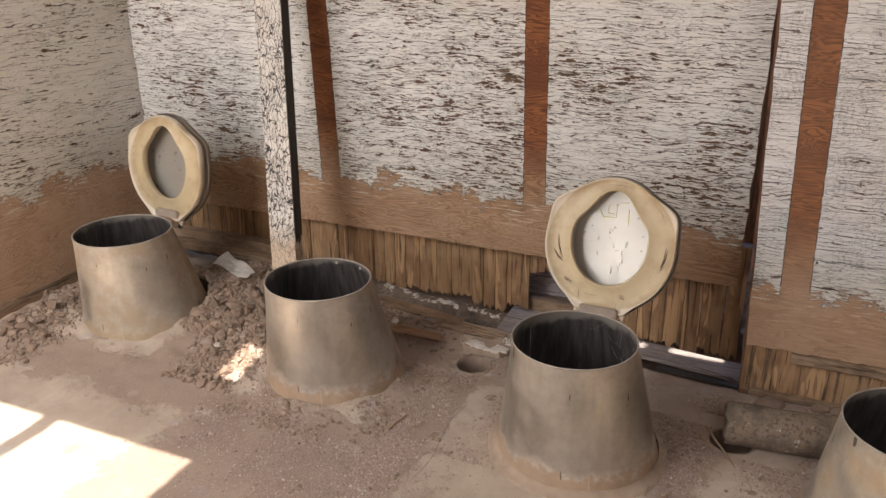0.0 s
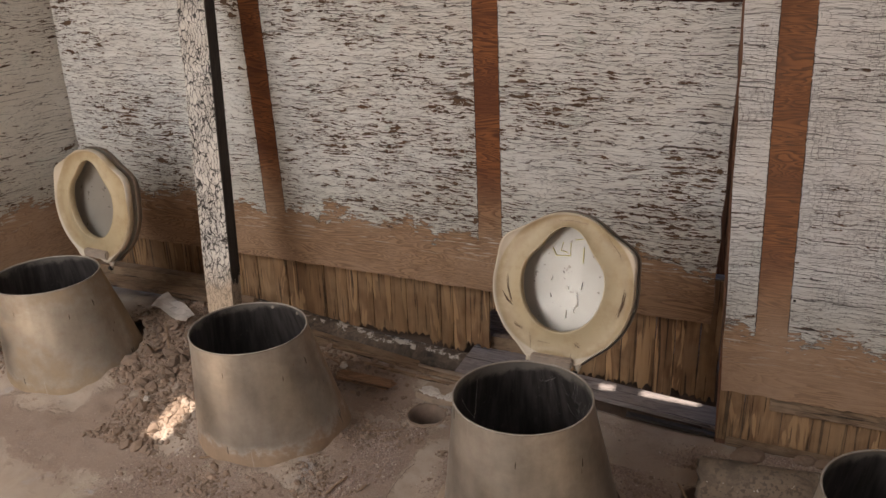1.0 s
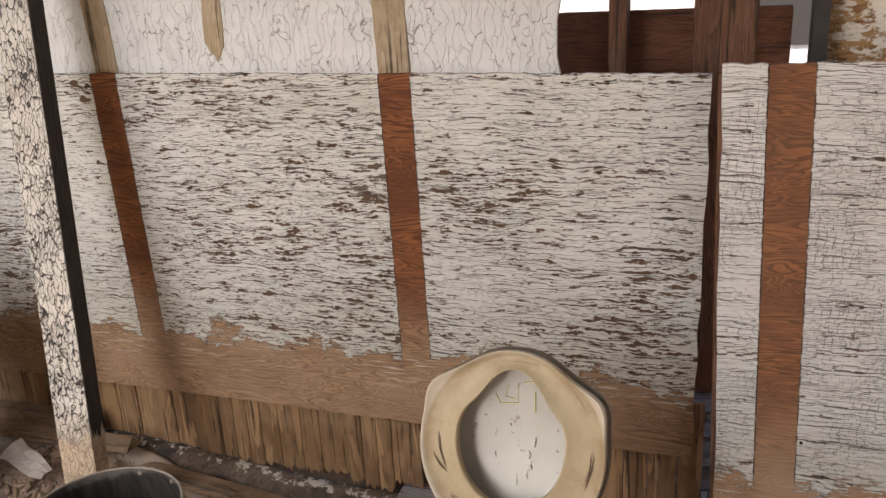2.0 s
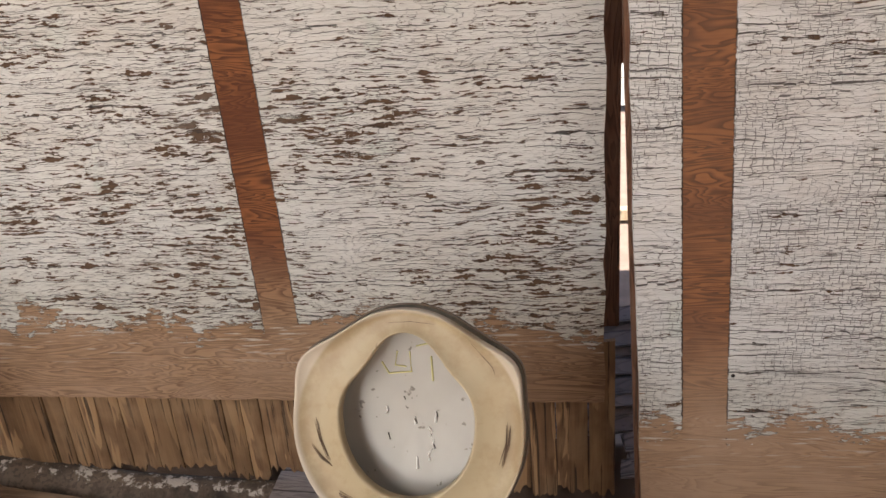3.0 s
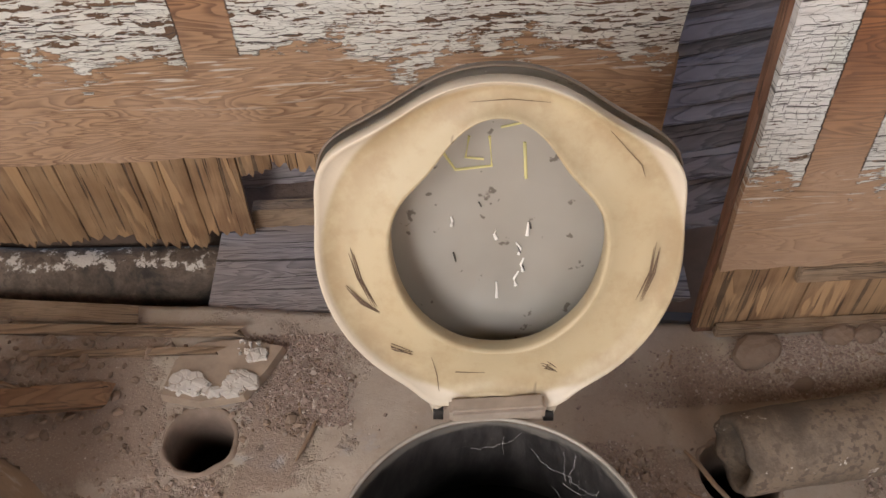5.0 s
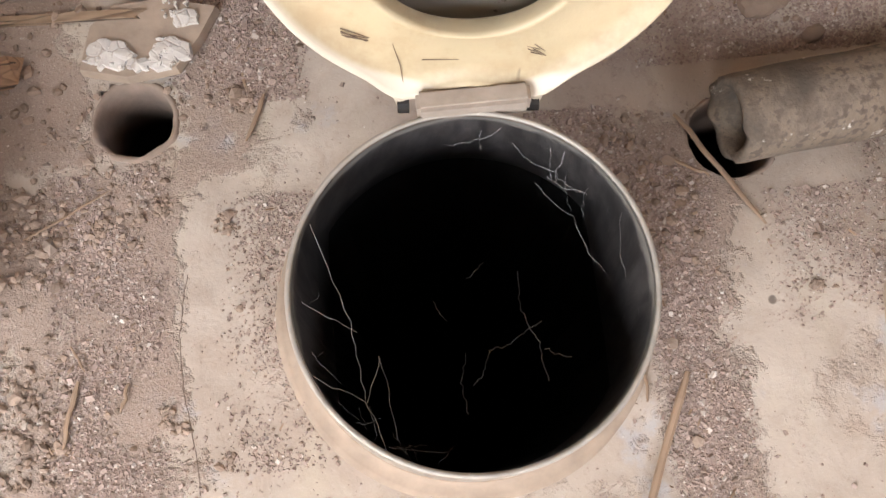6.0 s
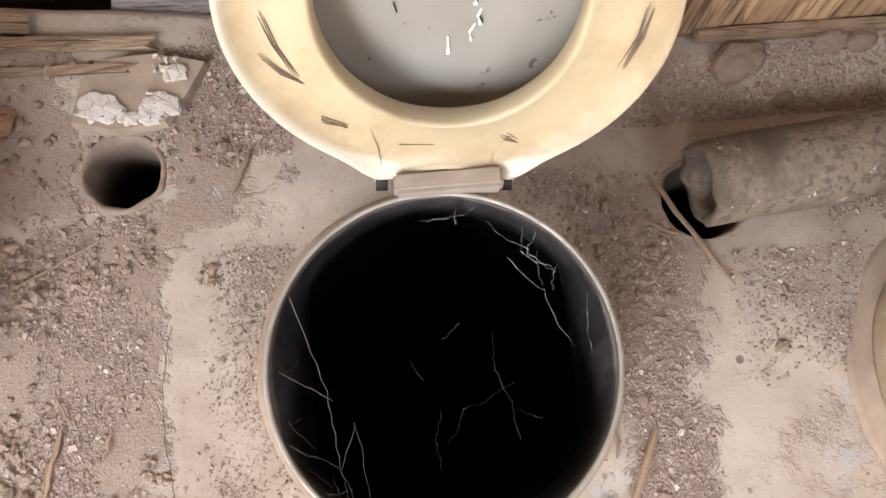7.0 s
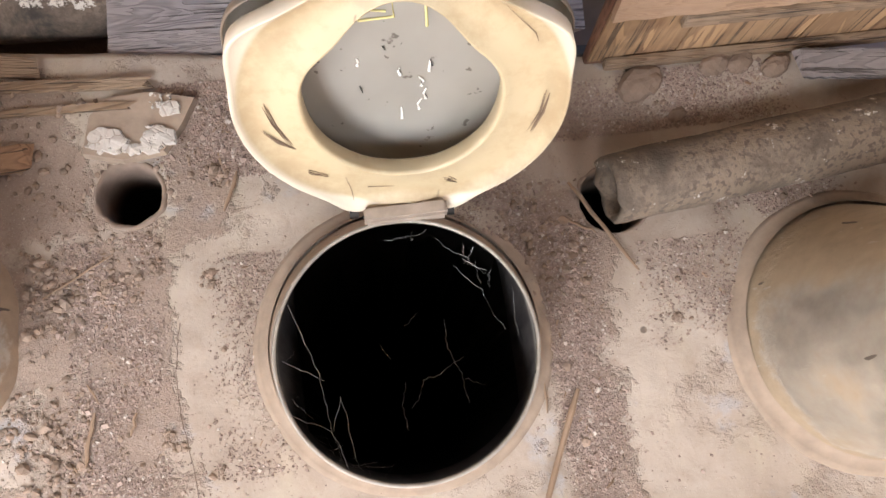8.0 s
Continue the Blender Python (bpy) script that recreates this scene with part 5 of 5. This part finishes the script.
# white sheet of paper-like board in the rubble
bm = bmesh.new()
n = 8
g2 = [[bm.verts.new((0.22 * i / n, 0.085 * j / 3 * (1 - 0.5 * i / n), 0.010 * math.sin(i * 0.9 + j) + 0.02 * j / 3)) for j in range(4)] for i in range(n + 1)]
for i in range(n):
    for j in range(3):
        bm.faces.new((g2[i][j], g2[i + 1][j], g2[i + 1][j + 1], g2[i][j + 1]))
bmesh.ops.solidify(bm, geom=bm.faces[:], thickness=0.004)
ob = thing("torn_sheet", bm, MAT_PAPER, "torn pale sheet lying on the rubble", "sheet")
ob.matrix_world = pose(-2.06, 2.93, 0.150, 6, 4, -14)

# ---------- pipes ----------
pipe = empty("fallen_pipe", "old tarred clay pipe lying over the drain hole", "pipe")
pipe.matrix_world = pose(0.052, 2.692, bumps(0.1, 2.7) + 0.064, 0, -0.5, 6.0)
bm = lathe([(0, 0, 0, 0.064), *[(0, 0, 0.015 + 0.0221 * k, 0.066 + 0.00005 * k) for k in range(41)], (0, 0, 0.9, 0.054), (0, 0, 0.0, 0.052)], 48, closed=True)
for v in bm.verts:
    if v.co.z < 0.01:
        v.co.z += 0.016 * noise.noise((v.co.x * 30, v.co.y * 30, 4))
    k = 1 + 0.05 * noise.noise((v.co.x * 16, v.co.y * 16, v.co.z * 7)) + 0.022 * noise.noise((v.co.x * 60, v.co.y * 60, v.co.z * 40))
    v.co.x *= k
    v.co.y *= k
bmesh.ops.rotate(bm, verts=bm.verts, cent=(0, 0, 0), matrix=Matrix.Rotation(radians(90), 3, "Y"))
part("barrel", bm, MAT_TARRED, pipe, smooth=True)

trench = empty("trench_pipe", "soil-stained pipe with flaking white coating, darkened for the trench's shade", "pipe")
bm = tube([(-2.1, 3.255, 0.035), (-1.6, 3.25, 0.0), (-1.25, 3.245, -0.045), (-0.90, 3.24, -0.06), (-0.60, 3.24, -0.07)], 0.062, 20)
part("barrel", bm, MAT_WHITEPIPE, trench, smooth=True)

# ---------- beyond the gap ----------
rr = random.Random(41)
for k in range(14):
    y, z = 3.235 + 0.0255 * k, 0.035 + 0.0205 * k
    near = y < 3.33
    bm = ragged_plank((0.40 if near else 0.60) + rr.uniform(-0.08, 0.08), 0.046, 0.016, rr)
    ob = thing("broken_plank", bm, MAT_SHADEPLY, "grey broken plank heaped outside the gap", "plank", "broken planks outside")
    ob.matrix_world = pose((0.052 if near else -0.12) + rr.uniform(0.0, 0.04), y, z, 34 + rr.uniform(-9, 9), rr.uniform(-4, 2), 7 + rr.uniform(-4, 6))
bm = bmesh.new()
for k in range(90):
    chunk(rr, rr.uniform(0.02, 0.06), 0.6, bm, (rr.uniform(-0.25, 0.75), rr.uniform(3.62, 4.15), rr.uniform(-0.07, 0.02)))
tagged(thing("soil_heap", bm, MAT_CLOD, "shaded heap of earth and chips outside the gap", "rubble"), kind="stuff")
plank("outside_lath", 0.05, 5.30, 1.3, 5.18, 0.06, 0.05, MAT_TAN, "sunlit lath lying on the ground outside", -0.06, 0.03, "lath")
stub = empty("standpipe", "short white pipe stub standing on the ground outside", "pipe")
stub.location = (1.13, 7.0, -0.16)
part("barrel", lathe([(0, 0, 0, 0.056), (0, 0, 0.50, 0.055), (0, 0, 0.515, 0.051), (0, 0, 0.50, 0.046), (0, 0, 0.0, 0.046)], 28), MAT_WHITE, stub, smooth=True)
part("cap", lathe([(0, 0, 0.47, 0.0455), (0, 0, 0.475, 0.001)], 24), MAT_TAR, stub, "dark mouth")
house = empty("shed", "sunlit white-boarded shed standing outside", "shed")
house.location = (0, 7.4, -0.02)
for k in range(12):
    part("board", box(-3.6, 3.6, 0 + 0.004 * (k % 2), 0.03 + 0.004 * (k % 2), 0.2 * k, 0.2 * k + 0.196), MAT_UPPER, house)
part("roof", box(-3.8, 3.8, -0.25, 2.2, 2.4, 2.47), MAT_BROWNX, house)
for x in (-2.0, 0.2):
    part("window", box(x, x + 0.7, -0.012, 0.0, 1.0, 1.8), MAT_TAR, house)

# ---------- cobwebs in the open riser ----------
web = empty("cobweb", "thin grey cobweb strands across the open riser", "cobweb")
web.location = (-0.367, 2.413, 0.0)
rr = random.Random(77)


def strand(pts, r):
    out = []
    for a, b in zip(pts, pts[1:]):
        a, b = Vector(a), Vector(b)
        for k in range(7):
            p = a.lerp(b, k / 7)
            out.append(p + Vector((rr.uniform(-1, 1), rr.uniform(-1, 1), rr.uniform(-1, 1))) * 0.0018 - Vector((0, 0, 0.012)) * math.sin(math.pi * k / 7))
    out.append(Vector(pts[-1]))
    part("strand", tube(out, r, 4), MAT_WEB, web)


strand([(-0.155, 0.085, 0.372), (-0.125, -0.01, 0.33), (-0.118, -0.09, 0.30), (-0.095, -0.15, 0.35)], 0.00035)
strand([(-0.118, -0.09, 0.30), (-0.10, -0.04, 0.28), (-0.09, -0.13, 0.27)], 0.00035)
strand([(-0.17, -0.06, 0.36), (-0.118, -0.09, 0.30)], 0.0003)
strand([(-0.17, 0.01, 0.35), (-0.12, -0.02, 0.32)], 0.0003)
for pts in (((0.01, 0.07, 0.12), (0.035, 0.09, 0.12)), ((-0.02, 0.02, 0.10), (-0.035, 0.045, 0.12)), ((0.03, -0.02, 0.10), (0.06, -0.015, 0.09), (0.085, 0.0, 0.11), (0.10, 0.005, 0.12)), ((0.075, 0.07, 0.13), (0.08, 0.02, 0.10), (0.095, -0.02, 0.12), (0.10, -0.07, 0.11)), ((0.0, -0.02, 0.08), (-0.01, -0.06, 0.10), (-0.005, -0.10, 0.09)), ((0.03, -0.02, 0.10), (0.02, -0.05, 0.08), (0.005, -0.065, 0.10)), ((0.085, 0.12, 0.33), (0.12, 0.08, 0.32), (0.15, 0.02, 0.30)), ((0.06, 0.155, 0.36), (0.105, 0.125, 0.34), (0.13, 0.09, 0.36)), ((0.10, -0.03, 0.12), (0.13, -0.045, 0.13))):
    strand(pts, 0.00014 if pts[0][2] > 0.25 else 0.00062)
for mid, spread, count in ((radians(228), 0.26, 9), (radians(46), 0.26, 8), (radians(184), 0.16, 3)):
    for k in range(count):
        a = rr.gauss(mid, spread)
        c = a + rr.gauss(0, 0.20)
        r0, r1 = 0.169, rr.uniform(0.146, 0.166)
        z = rr.uniform(0.33, 0.385)
        strand([(r0 * math.cos(a), r0 * math.sin(a), z), (r1 * math.cos(c), r1 * math.sin(c), z - rr.uniform(0.01, 0.05))], rr.uniform(0.00008, 0.00017))

# lumps of caked dirt by the front wall, and a board leaning outside behind the broken siding
rr = random.Random(91)
for x, y, a, f in ((0.170, 2.915, 0.040, 0.55), (0.325, 2.935, 0.028, 0.6), (0.375, 2.930, 0.024, 0.6), (0.445, 2.915, 0.026, 0.6), (0.235, 2.845, 0.016, 0.7), (0.16, 2.965, 0.022, 0.5)):
    bm = bmesh.new()
    vs = bmesh.ops.create_icosphere(bm, subdivisions=3, radius=1.0)["verts"]
    for v in vs:
        k = 1 + 0.16 * noise.noise(v.co * 2.2 + Vector((x * 9, y, 0))) + 0.06 * noise.noise(v.co * 7)
        v.co = Vector((v.co.x * a * 1.25 * k, v.co.y * a * 0.85 * k, v.co.z * a * f * k))
    ob = thing("dirt_lump", bm, MAT_CLOD, "rounded lump of caked dirt by the wall foot", "dirt lump", "dirt lumps by the wall")
    ob.matrix_world = pose(x, y, bumps(x, y) + a * 0.1, 0, 0, 24)
bm = ragged_plank(0.62, 0.34, 0.014, random.Random(3))
ob = thing("leaning_board", bm, MAT_SHADEPLY, "grey weathered board leaning in the shade outside", "board")
ob.matrix_world = pose(-1.02, 3.42, 0.10, 68, 0, 2)
